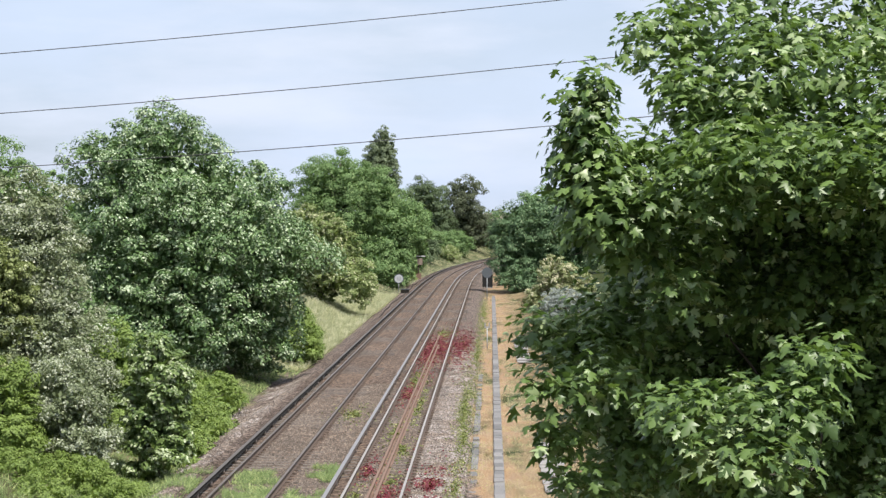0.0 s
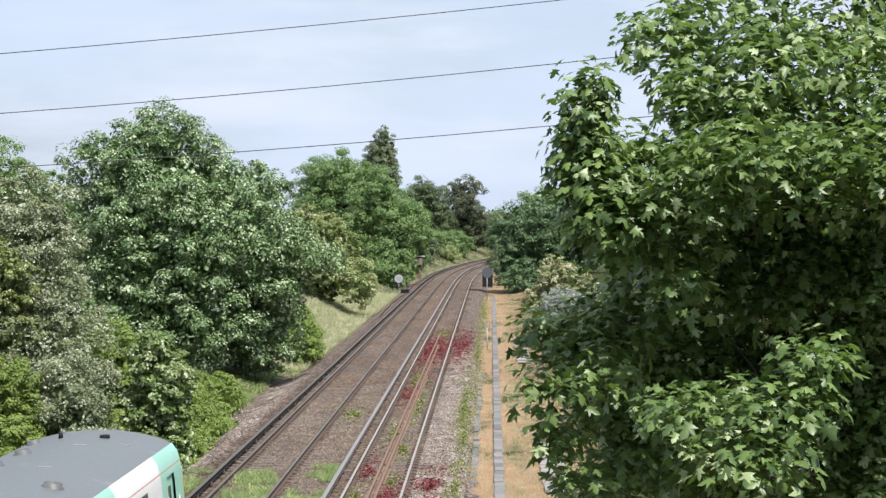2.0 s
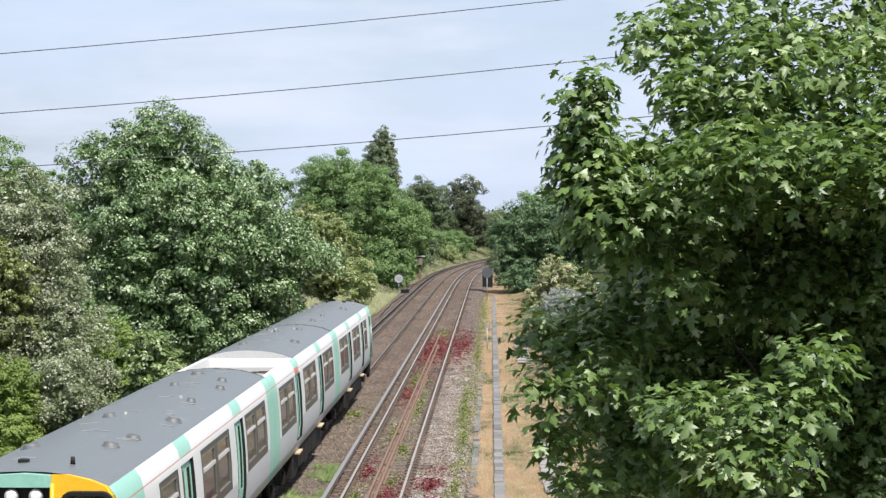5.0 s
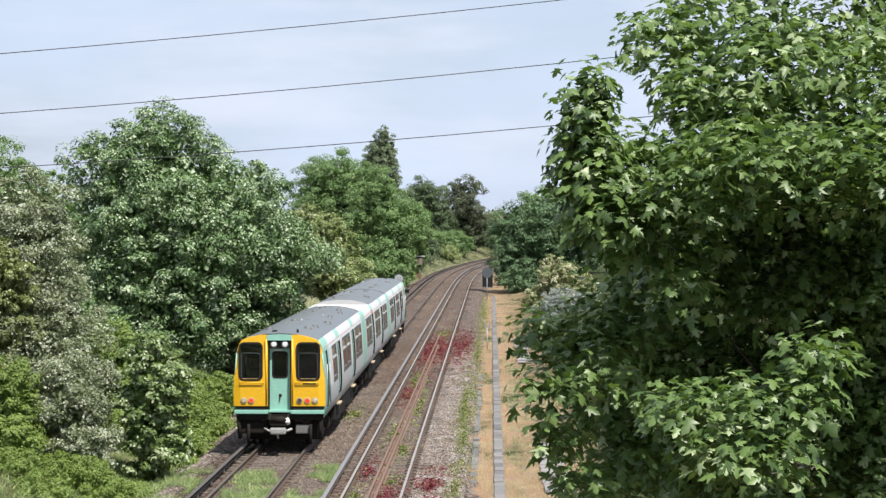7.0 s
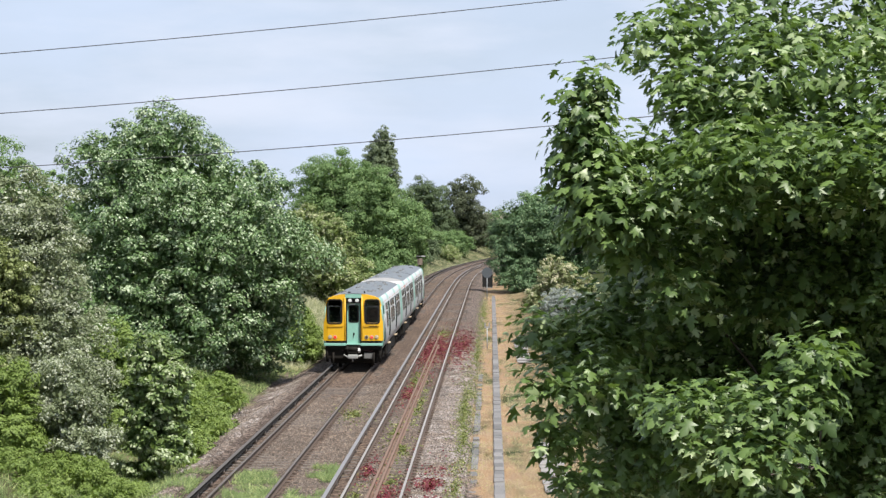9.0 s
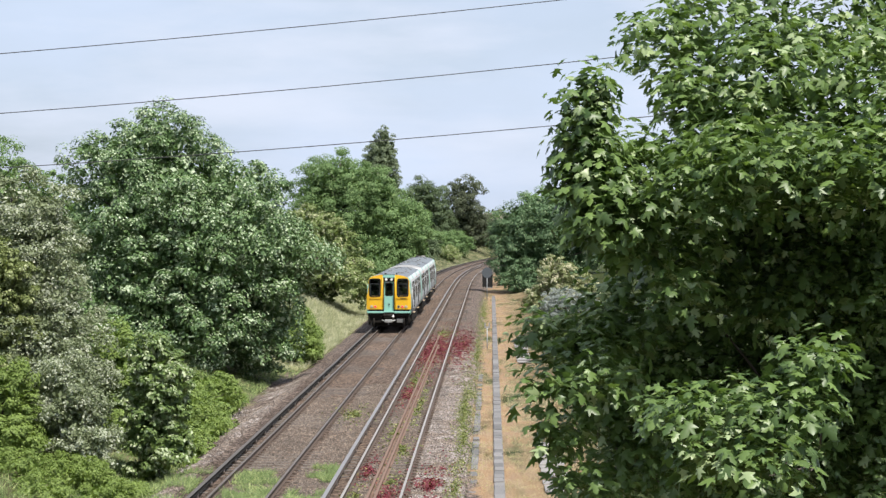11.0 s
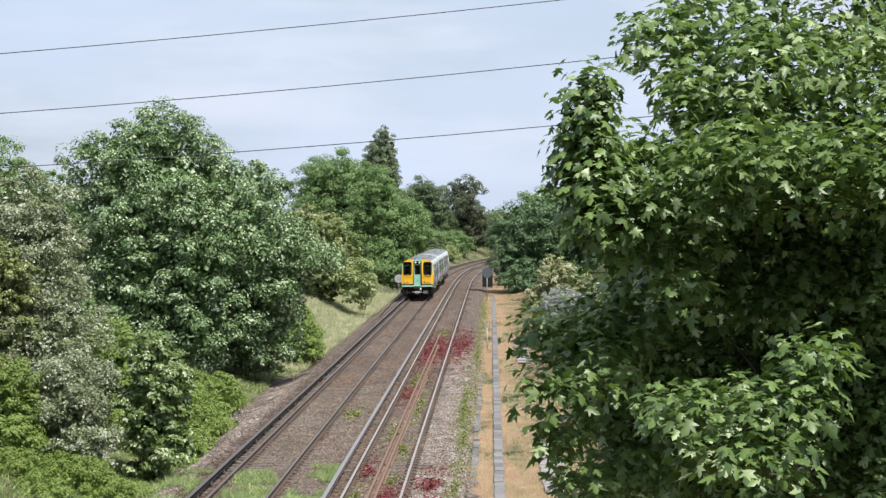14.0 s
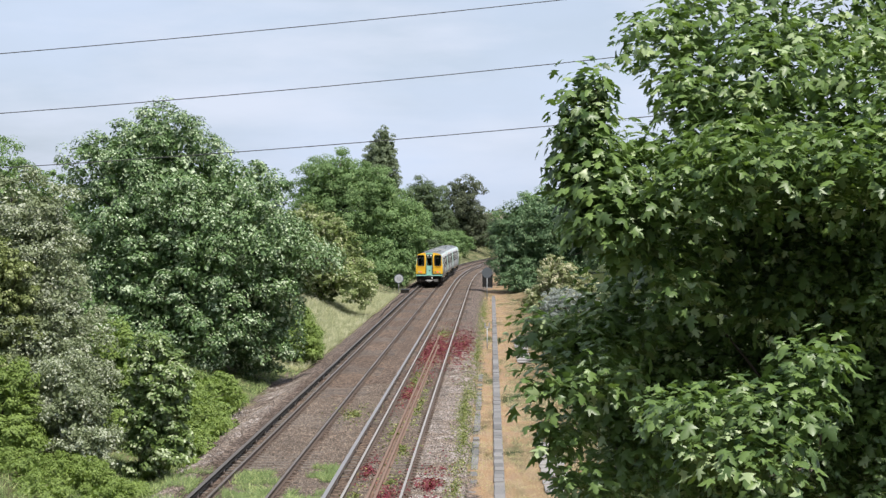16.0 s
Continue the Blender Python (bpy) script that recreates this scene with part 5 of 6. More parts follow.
T_VENT = surface("ventilator_paint", (0.06, 0.065, 0.07), (0.15, 0.16, 0.165), 0.55, 0, 14, 5, 0.1)
T_PATCH = surface("pale_roof_patch", (0.19, 0.20, 0.205), (0.31, 0.32, 0.325), 0.5, 0, 14, 5, 0.1)
T_TRIM = surface("dull_window_trim", (0.15, 0.14, 0.13), (0.24, 0.23, 0.21), 0.45, 0.3, 30, 2, 0.05)
T_BOX = surface("grimy_grey_box", (0.12, 0.12, 0.12), (0.22, 0.22, 0.21), 0.6)
T_HOSE = surface("maroon_hose", (0.05, 0.02, 0.025), (0.1, 0.04, 0.045), 0.7)
T_SURROUND = surface("window_surround_paint", (0.05, 0.045, 0.039), (0.08, 0.072, 0.063), 0.4, 0, 15, 1.0, 0.03)
PITCH = 20.15
rear_car = build_car("rear_carriage", "white and mint train carriage with yellow cab end and red lights", True, False, 1)
middle_car = build_car("middle_carriage", "white and mint train carriage with white well in grey roof", False, True, 2)
lead_car = build_car("front_carriage", "white and mint train carriage with mint cab end leading", True, False, 3)


# ---- overhead wires ----
def wire(ax, az, bx, bz, y, sag, r):
    n = 24
    pts = [Vector((ax + (bx - ax) * i / n, y, az + (bz - az) * i / n - 4 * sag * (i / n) * (1 - i / n))) for i in range(n + 1)]
    mid = pts[n // 2].copy()
    ob = new("overhead_wire", mesh_of("overhead_wire", tube(bmesh.new(), [p - mid for p in pts], r), WIRE))
    ob.location = mid
    tagged(ob, "thin dark overhead wire sagging across the sky", "overhead wire", "overhead wires")


wire(-22.0, 8.664, 22.0, 13.193, 32.0, 0.698, 0.0072)
wire(-22.0, 8.003, 22.0, 12.359, 32.0, 0.907, 0.0072)
wire(-22.0, 7.365, 22.0, 11.153, 32.0, 0.905, 0.0072)

# ---- trees and shrubs ----
plant("sycamore_tree", "large broad sycamore with pale upturned and glossy leaves beside the track", "tree", 11, (-11.6, 97.0),
      [(-11.6, 97, 5.4, 5.3, 4.8, 4.9), (-13.0, 97, 8.7, 3.4, 3.4, 3.0), (-13.6, 97, 11.1, 1.0, 1.4, 1.25), (-12.5, 97, 10.6, 1.2, 1.6, 1.1), (-16.2, 96.5, 9.8, 0.9, 1.3, 1.2), (-15.4, 97, 6.4, 2.0, 2.2, 3.6), (-9.5, 96.5, 7.4, 2.1, 2.4, 2.3), (-7.4, 96, 4.7, 2.0, 2.6, 2.9),
       (-12, 94, 2.2, 3.6, 2.6, 2.4), (-8.7, 96, 1.8, 2.3, 2.0, 2.2), (-15.4, 94, 2.0, 2.4, 2.2, 2.4), (-11.4, 93.8, 5.2, 3.4, 2.0, 2.8)],
      1.08, 0.76, 9, 38, 0.13, "kite", L_SYCAMORE, 0.32, bough=1.5)
plant("elder_shrub", "yellow-green elder shrub with cream blossom above tall grass", "shrub", 12, (-9.2, 162.0),
      [(-9.0, 162, 3.9, 2.4, 2.4, 3.8), (-7.2, 160, 2.5, 1.4, 1.8, 1.8), (-6.4, 158, 1.8, 1.1, 1.2, 1.1), (-11, 163, 4.5, 2.5, 2.2, 3.8)], 0.85, 0.5, 7, 26, 0.15, "kite", L_ELDER, 0.12, bough=1.0)
plant("ash_tree", "tall rounded mid-green tree on the railway bank", "tree", 13, (-10.0, 232.0),
      [(-10.5, 232, 7.8, 5.6, 5.5, 5.8), (-11.6, 232, 11.4, 3.8, 3.8, 3.3), (-7.6, 232, 10.4, 2.7, 3, 2.8), (-4.8, 230, 5.4, 3.2, 3.4, 4.2), (-14.0, 233, 8.6, 2.6, 3, 3.8), (-6.5, 228, 3.0, 3.0, 2.4, 3.0), (-6.6, 225, 1.8, 2.6, 2.0, 2.2), (-4.9, 236, 2.4, 2.0, 2.4, 2.6)], 1.65, 1.12, 9, 42, 0.185, "kite", L_MID, 0.4, bough=2.0)
plant("hazel_tree", "pale green bushy tree leaning over the bank", "tree", 14, (-5.6, 262.0),
      [(-4.8, 262, 5.2, 3.4, 3.4, 4.4), (-3.0, 266, 3.2, 2.6, 2.6, 2.8)], 1.6, 1.0, 8, 48, 0.18, "kite", L_MID, 0.25, bough=1.6)
plant("poplar_tree", "tall narrow dark poplar behind other trees", "tree", 15, (-9.8, 332.0),
      [(-9.8, 332, 11.5, 2.9, 2.7, 7.6), (-9.6, 332, 16.6, 2.2, 2.1, 3.6), (-9.4, 332, 19.4, 1.1, 1.1, 1.9), (-11.2, 332, 15.6, 1.3, 1.5, 3.0)], 1.0, 0.6, 7, 28, 0.2, "kite", L_POPLAR, 0.35, flat=1.0, up=0.45)
plant("oak_tree", "far dark green oak beside the curve", "tree", 16, (-3.0, 385.0),
      [(-3.2, 385, 8.4, 4.4, 4.6, 6.4), (-5.2, 386, 6, 3.6, 3.6, 5), (-1.0, 384, 6.0, 3.0, 3.4, 4.6)], 2.0, 1.3, 8, 34, 0.26, "kite", L_DARK, 0.4, bough=2.0)
plant("copper_tree", "far bronze-green tree above the curve", "tree", 17, (4.2, 402.0),
      [(4.0, 402, 9.0, 3.3, 3.8, 6.6), (6.2, 404, 5.0, 3.2, 3.2, 4.8), (1.4, 404, 5.0, 3.4, 3.4, 5.4)], 2.0, 1.3, 8, 34, 0.26, "kite", L_BRONZE, 0.4, bough=2.0)
plant("hawthorn_tree", "dark green hawthorn shading the edge of the line", "tree", 18, (9.4, 212.0),
      [(9.0, 212, 4.8, 3.9, 3.6, 4.7), (6.8, 211, 3.2, 2.0, 2.4, 3.2), (7.4, 212, 5.6, 1.8, 2.0, 2.2), (9.6, 209, 1.0, 3.0, 1.6, 1.7), (7.3, 207, 1.0, 1.3, 1.4, 1.6), (12.6, 214, 5.0, 3.6, 3.4, 5.2), (7.6, 210, 1.6, 2.0, 2.0, 2.2), (10.8, 211, 1.8, 2.8, 2.0, 2.4)], 1.35, 0.92, 8, 32, 0.18, "kite", L_HAWTHORN, 0.3, bough=1.5)
plant("field_maple_tree", "mid-green tree behind the hawthorn", "tree", 19, (13.5, 232.0),
      [(12.6, 232, 6.4, 4.2, 4, 4.8), (17, 233, 6.5, 4.4, 4, 5.2), (9.5, 236, 5.6, 2.8, 3, 4.0)], 1.8, 1.1, 8, 34, 0.2, "kite", L_MID, 0.3, bough=1.8)
plant("flowering_shrub", "pale olive shrub with faded cream flower heads", "shrub", 20, (8.3, 152.0),
      [(8.3, 152, 2.3, 1.3, 1.3, 2.0), (7.2, 152, 1.1, 1.3, 1.2, 1.3), (9.9, 152.5, 1.3, 1.6, 1.5, 1.6)], 0.6, 0.4, 7, 22, 0.13, "kite", L_CREAM, 0.08)
plant("grey_shrub", "grey-blue leaved low shrub beside the line", "shrub", 21, (8.6, 146.0),
      [(8.4, 146, 0.9, 1.7, 1.2, 1.2), (10.0, 146.4, 0.5, 1.3, 1.0, 1.0)], 0.5, 0.35, 6, 26, 0.12, "slim", L_LAVENDER, 0.05, up=0.2, droop=-0.6)
plant("thorn_tree", "far mid-green thorn tree below a house roof", "tree", 38, (9.6, 430.0),
      [(9.6, 430, 4.6, 3.6, 3.0, 3.9), (13.0, 432, 4.4, 3.0, 3.0, 4.0), (6.8, 428, 3.0, 2.4, 2.6, 2.8)], 2.0, 1.3, 7, 26, 0.28, "kite", L_MID, 0.2, bough=1.6)
plant("lime_tree", "far green tree crown on the skyline", "tree", 22, (-38.5, 182.0),
      [(-40.0, 182, 8.4, 5.4, 5, 5.8), (-35.2, 184, 6.6, 3.6, 4, 4.6), (-33.5, 186, 5.5, 3.6, 4, 4.2)], 1.6, 1.0, 8, 22, 0.21, "kite", L_MID, 0.35)
plant("silver_willow", "silver-grey leaved willow with loose pale branches", "tree", 23, (-11.9, 63.0),
      [(-12.4, 63, 4.6, 1.6, 1.6, 2.6), (-12.0, 63.5, 6.7, 0.75, 1.0, 1.4), (-13.2, 63.5, 6.9, 1.1, 1.1, 1.5), (-11.5, 62.6, 3.6, 1.2, 1.4, 2.4), (-11.2, 62, 1.6, 1.1, 1.3, 1.8), (-12.9, 62.4, 2.8, 1.6, 1.6, 2.4)], 0.7, 0.5, 8, 44, 0.082, "kite", L_SILVER, 0.14, bough=0.75, up=0.35, droop=-0.5, spread=0.6, flat=1.0)
plant("sallow_shrub", "olive yellow-green sallow bush growing against the willow", "shrub", 37, (-12.9, 61.2),
      [(-12.9, 61, 5.2, 0.9, 0.7, 1.1), (-12.9, 61.2, 3.2, 0.9, 0.7, 1.8)], 0.5, 0.34, 8, 40, 0.08, "kite", L_SALLOW, 0.06, bough=0.5)
plant("privet_shrub", "yellow-green shrub at the foot of the willow", "shrub", 24, (-12.1, 58.0),
      [(-12.2, 58, 1.4, 0.9, 0.8, 1.9), (-11.8, 57, 0.4, 0.8, 0.8, 1.2)], 0.42, 0.28, 8, 32, 0.075, "kite", L_BRIGHT, 0.07)
sapling = plant("young_sycamore", "young bushy sycamore sapling in leaf on the bank", "tree", 25, (-8.25, 60.5),
      [(-8.2, 60.5, 1.9, 0.8, 0.9, 1.7), (-8.45, 60.5, 3.0, 0.5, 0.6, 0.9), (-8.2, 60.3, 0.6, 0.85, 0.9, 0.9)], 0.42, 0.3, 7, 26, 0.11, "kite", L_SAPLING, 0.06, bough=0.4)
plant("willow_shrub", "grey-green willow shrub below the taller silver willow", "shrub", 34, (-10.3, 58.8),
      [(-10.3, 58.8, 1.5, 0.85, 0.8, 1.4), (-9.9, 58.4, 0.6, 0.7, 0.7, 0.9), (-10.7, 59, 2.6, 0.5, 0.5, 0.7)], 0.55, 0.38, 8, 38, 0.075, "kite", L_SILVER, 0.05, bough=0.5, up=0.35, droop=-0.5, spread=0.6, flat=1.0)
plant("bramble_bush", "bright yellow-green bramble mound on the bank", "shrub", 26, (-10.6, 70.0),
      [(-11.0, 70, 2.0, 1.2, 1.2, 1.5), (-9.6, 66, 0.2, 1.2, 1.2, 0.9)], 0.5, 0.34, 7, 28, 0.09, "kite", L_BRIGHT, 0.05)
plant("hedge_thorn", "dense mid-green thorn hedge behind the willow", "shrub", 33, (-16.0, 82.0),
      [(-16.2, 82, 2.4, 3.4, 2.0, 2.6), (-20, 84, 3.4, 3.4, 2.0, 3.6), (-25, 86, 4.0, 3.4, 2.0, 3.8)], 1.1, 0.7, 7, 22, 0.14, "kite", L_MID, 0.1)
plant("ivy_mound", "bright green ivy and bramble on the bank by ballast", "shrub", 27, (-9.3, 74.0),
      [(-9.5, 74, 0.2, 1.2, 3.5, 0.9), (-9.2, 82, 0.1, 1.3, 3.5, 0.8), (-9.2, 67, 0.0, 0.9, 2.8, 0.8), (-8.3, 66, -0.3, 0.7, 3.5, 0.4), (-8.2, 74, -0.3, 0.6, 4.0, 0.35)], 0.6, 0.32, 7, 24, 0.09, "kite", L_BRIGHT, 0.03)
plant("verge_shrub", "low yellow-green shrub beside tall grass", "shrub", 28, (-7.4, 108.0),
      [(-7.2, 108, 0.5, 0.9, 2.5, 1.0), (-8.0, 114, 1.0, 0.9, 2.0, 1.3)], 0.6, 0.4, 7, 24, 0.12, "kite", L_BRIGHT, 0.04)
plant("bramble_bank", "sunlit yellow-green brambles at the foot of the bank", "shrub", 51, (-10.2, 57.0),
      [(-10.3, 57, 0.1, 1.3, 1.6, 0.45), (-9.0, 56.0, -0.3, 0.9, 1.4, 0.3), (-11.2, 60, 0.8, 1.0, 1.4, 0.7), (-11.4, 55.5, 0.3, 1.0, 1.0, 0.55), (-10.5, 54.0, -0.1, 0.9, 0.9, 0.4)], 0.4, 0.26, 7, 34, 0.058, "kite", L_BRIGHT, 0.03)
for k, (s_at, o_at, r, hgt, m, text) in enumerate((
        (240, -4.3, 1.3, 2.4, L_BRIGHT, "low yellow-green shrub on the verge"), (272, -5.2, 2.2, 4.2, L_MID, "mid-green rounded shrub on the verge"),
        (296, -6.0, 2.4, 3.6, L_DARK, "dark green shrub on the verge of the curve"), (322, -7.0, 3.0, 4.4, L_DARK, "tall dark shrub beside the curve"),
        (350, -5.6, 2.0, 2.2, L_ELDER, "pale low shrub beside the curve"), (375, -7.5, 3.2, 4.0, L_MID, "far green shrub beyond the curve"))):
    p, _h = on_line(s_at, o_at)
    g = float(ground_z(p.x, p.y))
    plant("verge_bush", text, "shrub", 60 + k, (p.x, p.y), [(p.x, p.y, g + hgt * 0.45, r, r * 1.4, hgt * 0.55), (p.x - r * 0.7, p.y + 3, g + hgt * 0.4, r, r, hgt * 0.5)], 1.3, 0.8, 7, 22, 0.22, "kite", m, 0.08, group="bushes on the verge")

# near maple: lobed leaves in crossed pairs on upturned shoots
SHOOT = (0.3, 4, 0.12, 0.75, 0.42)
maple = plant("maple_tree", "large leafy maple with lobed green leaves near the camera", "tree", 31, (4.4, 22.9),
      [(3.6, 22.2, 9.3, 1.3, 0.8, 1.0), (5.2, 22.2, 9.3, 1.3, 0.8, 1.1), (2.85, 21.6, 8.7, 0.8, 0.7, 1.0), (2.5, 20.8, 8.0, 0.6, 0.7, 0.8), (3.4, 20.9, 8.3, 1.05, 0.9, 0.9), (4.6, 20.8, 8.3, 1.2, 1.0, 1.0), (2.85, 20.1, 7.5, 1.1, 1.0, 0.6), (4.4, 19.8, 7.5, 1.4, 1.2, 0.7), (3.0, 19.4, 7.6, 1.0, 0.7, 0.5), (2.3, 19.6, 7.2, 0.6, 0.5, 0.4), (4.6, 19.0, 7.6, 1.2, 0.8, 0.55),
       (2.2, 21.2, 8.9, 0.35, 0.4, 0.5), (1.85, 20.4, 7.6, 0.3, 0.4, 0.4), (1.95, 20.2, 7.1, 0.38, 0.5, 0.5), (2.4, 20.5, 6.7, 0.55, 0.6, 0.5),
       (3.4, 21.9, 7.2, 1.6, 0.6, 1.0), (5.0, 21.9, 7.2, 1.4, 0.6, 1.0), (3.2, 21.5, 6.4, 1.3, 0.5, 0.7), (4.6, 21.5, 6.4, 1.4, 0.5, 0.8), (3.2, 22.3, 5.4, 1.8, 0.4, 1.4), (4.9, 22.3, 5.4, 1.8, 0.4, 1.5), (2.6, 22.3, 6.2, 0.9, 0.4, 0.8),
       (1.46, 21.6, 5.95, 0.55, 0.4, 0.12), (1.05, 21.5, 5.9, 0.28, 0.25, 0.16), (1.25, 21.6, 5.7, 0.38, 0.35, 0.3), (1.85, 21.6, 5.9, 0.5, 0.4, 0.35), (1.5, 20.4, 5.55, 0.5, 0.6, 0.2), (1.1, 20.2, 5.45, 0.42, 0.5, 0.18), (2.1, 22.0, 5.0, 1.0, 0.5, 0.8), (1.05, 20.4, 4.95, 0.3, 0.3, 0.35), (1.35, 20.6, 4.5, 0.35, 0.4, 0.3), (1.8, 21.8, 4.3, 0.75, 0.5, 0.5), (3.6, 22.0, 4.6, 1.8, 0.5, 1.0),
       (1.0, 21.3, 6.0, 0.2, 0.25, 0.09), (1.4, 21.6, 6.05, 0.4, 0.3, 0.1), (4.45, 18.6, 6.95, 0.3, 0.3, 0.15), (2.3, 19.7, 6.4, 0.28, 0.3, 0.14), (4.2, 19.2, 6.4, 0.25, 0.25, 0.12),
       (1.85, 22.0, 6.25, 0.5, 0.4, 0.35), (2.3, 22.2, 6.6, 0.5, 0.4, 0.5), (1.9, 20.5, 7.75, 0.4, 0.4, 0.35), (2.05, 21.2, 9.0, 0.35, 0.4, 0.35), (2.3, 23.2, 5.3, 1.1, 0.5, 1.0), (3.0, 23.2, 4.3, 1.5, 0.5, 1.3), (4.8, 23.4, 5.0, 1.6, 0.5, 2.0), (3.7, 23.3, 7.0, 1.4, 0.5, 1.2), (5.4, 23.3, 7.4, 1.3, 0.5, 1.4)],
      0.128, 0, 0, 0, 0.108, "lobed", L_MAPLE, 0.11, limbs=5, shoots=SHOOT)


def maple_branch(name, seed, pivot, lobes, gap, leaf, shoots):
    """A branch of the maple that can sway about its pivot: a stem, and its leaves as a part below it."""
    rng = np.random.default_rng(seed)
    p, nrm, ax, big, cen = shoot_points(rng, lobes, gap, *shoots)
    base = maple.matrix_world.translation
    at = Vector(pivot)
    bm = bmesh.new()
    for i in rng.choice(len(cen), min(9, len(cen)), replace=False):
        t = Vector(cen[i]) - at
        rod(bm, (0, 0, 0), t * 0.55 - Vector((0, 0, 0.12)), 0.012, 0.008, 6)
        rod(bm, t * 0.55 - Vector((0, 0, 0.12)), t, 0.008, 0.003, 5)
    stem = part(name, bm, BARK, maple)
    stem.location = at - base
    foliage = new("foliage", leaves("foliage", p - np.array(at), nrm, ax, leaf * big * rng.uniform(0.65, 1.35, len(p)), "lobed", L_MAPLE))
    foliage.parent = stem
    return stem, at - base


SWAYING = [
    (*maple_branch("upper_branch", 35, (1.75, 20.3, 7.0), [(1.4, 20.0, 8.3, 0.12, 0.15, 0.2), (1.36, 20.0, 8.0, 0.2, 0.22, 0.3), (1.38, 20.0, 7.6, 0.27, 0.3, 0.4), (1.5, 20.0, 7.25, 0.28, 0.4, 0.4), (1.65, 20.1, 7.1, 0.3, 0.4, 0.3)], 0.15, 0.115, (0.4, 5, 0.13)), 1.0),
    (*maple_branch("front_branch", 36, (3.6, 20.2, 4.7), [(2.0, 17.2, 5.5, 0.4, 0.5, 0.16), (2.6, 17.1, 5.55, 0.42, 0.5, 0.2), (2.45, 16.8, 5.2, 0.5, 0.5, 0.2), (3.05, 17.1, 5.97, 0.3, 0.3, 0.1), (2.9, 17.0, 5.6, 0.32, 0.35, 0.16)], 0.15, 0.1, (0.26, 4, 0.11, 0.2)), 0.5),
]

# far woods
rng_far = np.random.default_rng(77)
far_lobes = [(x + rng_far.uniform(-6, 6), 520 + rng_far.uniform(-30, 60), 3.5, rng_far.uniform(6, 11), 6, rng_far.uniform(3.5, 5.0)) for x in range(-220, 221, 11)]
_p, _n, _a, _b, _c = crown_points(rng_far, far_lobes, 4.2, 2.7, 6, 6, clear=False)
far_wood = new("far_wood", leaves("far_wood", _p, _n, _a, 1.0 * _b * rng_far.uniform(0.7, 1.3, len(_p)), "kite", L_DARK))
tagged(far_wood, "distant dark green woodland along the horizon", "woodland", "", "stuff")


# ---- grass and weeds ----
def weed_patch(name, label, seed, patches, n, size, height, material):
    """Low leafy weeds, in several patches of (s0, s1, o0, o1), as one stand."""
    rng = np.random.default_rng(seed)
    pts = []
    for k, (s0, s1, o0, o1) in enumerate(patches):
        sc, oc = (s0 + s1) / 2, (o0 + o1) / 2
        for _ in range(int(n * (s1 - s0) * (o1 - o0))):
            a, r = rng.uniform(0, 2 * math.pi), abs(rng.normal()) * 0.5
            s, o = sc + math.cos(a) * r * (s1 - s0), oc + math.sin(a) * r * (o1 - o0)
            p, _h = on_line(s, o)
            if noise.noise(Vector((p.x * 2.2, p.y * 0.9, seed))) < -0.12:
                continue
            pts.append((p.x, p.y, float(ground_z(p.x, p.y)) + 0.02 + height * rng.random() ** 1.5))
    pts = np.array(pts)
    m = len(pts)
    nrm = np.stack([rng.normal(size=m) * 0.6, rng.normal(size=m) * 0.6, np.ones(m)], 1)
    ob = new(name, leaves(name, pts, nrm, rng.normal(size=(m, 3)), size * rng.uniform(0.6, 1.3, m), "kite", material))
    tagged(ob, label, "weeds", "", "stuff")


blades("tall_grass", "tall pale seeding grass on the bank", "grass", 41, scatter(41, 54000, 104, 205, -8.0, -2.7), 0.62, 0.05, G_PALE, lean=0.3)
blades("bank_grass", "green grass on the bank below shrubs", "grass", 42, np.concatenate([scatter(42, 34000, 46, 112, -8.5, -3.6), scatter(47, 9000, 50, 67, -5.0, -3.0), scatter(51, 7000, 49, 60, -3.4, -1.5, 1.2), scatter(54, 9000, 100, 190, -4.6, -2.9, 2.5)]), 0.32, 0.04, G_GREEN)
blades("verge_grass", "pale green grass on the far verge of the curve", "grass", 46, scatter(46, 20000, 205, 420, -9.0, -2.8), 0.45, 0.05, G_VERGE, lean=0.25)
blades("dry_grass", "short straw-coloured dry grass beside the troughs", "grass", 43, np.concatenate([scatter(43, 30000, 50, 200, 5.8, 8.8, 1.2), scatter(55, 24000, 50, 95, 6.1, 9.2, 0.9)]), 0.14, 0.03, G_STRAW)
blades("strip_grass", "thin yellow-green grass among dry straw by the troughs", "grass", 52, np.concatenate([scatter(52, 16000, 62, 112, 7.15, 8.9, 1.6, 0.0, 0.55), scatter(53, 5000, 50, 190, 5.75, 6.05, 2.5, 0.0, 0.5)]), 0.15, 0.03, G_VERGE)
blades("track_grass", "fresh green grass between the rails", "grass", 44, np.concatenate([scatter(44, 9000, 50, 59.5, -0.65, 0.65, 0.8), scatter(48, 9000, 50, 61.0, 1.15, 2.15, 0.8)]), 0.25, 0.04, G_GREEN)
weed_patch("cess_weeds", "thin yellow-green weeds along the ballast edge", 45, [(60, 80, 5.35, 5.8), (74, 92, 5.4, 5.9), (96, 130, 5.5, 5.95), (50, 62, 5.3, 5.7), (130, 190, 5.6, 6.2), (60, 100, 5.2, 5.75)], 230, 0.06, 0.16, L_WEED)
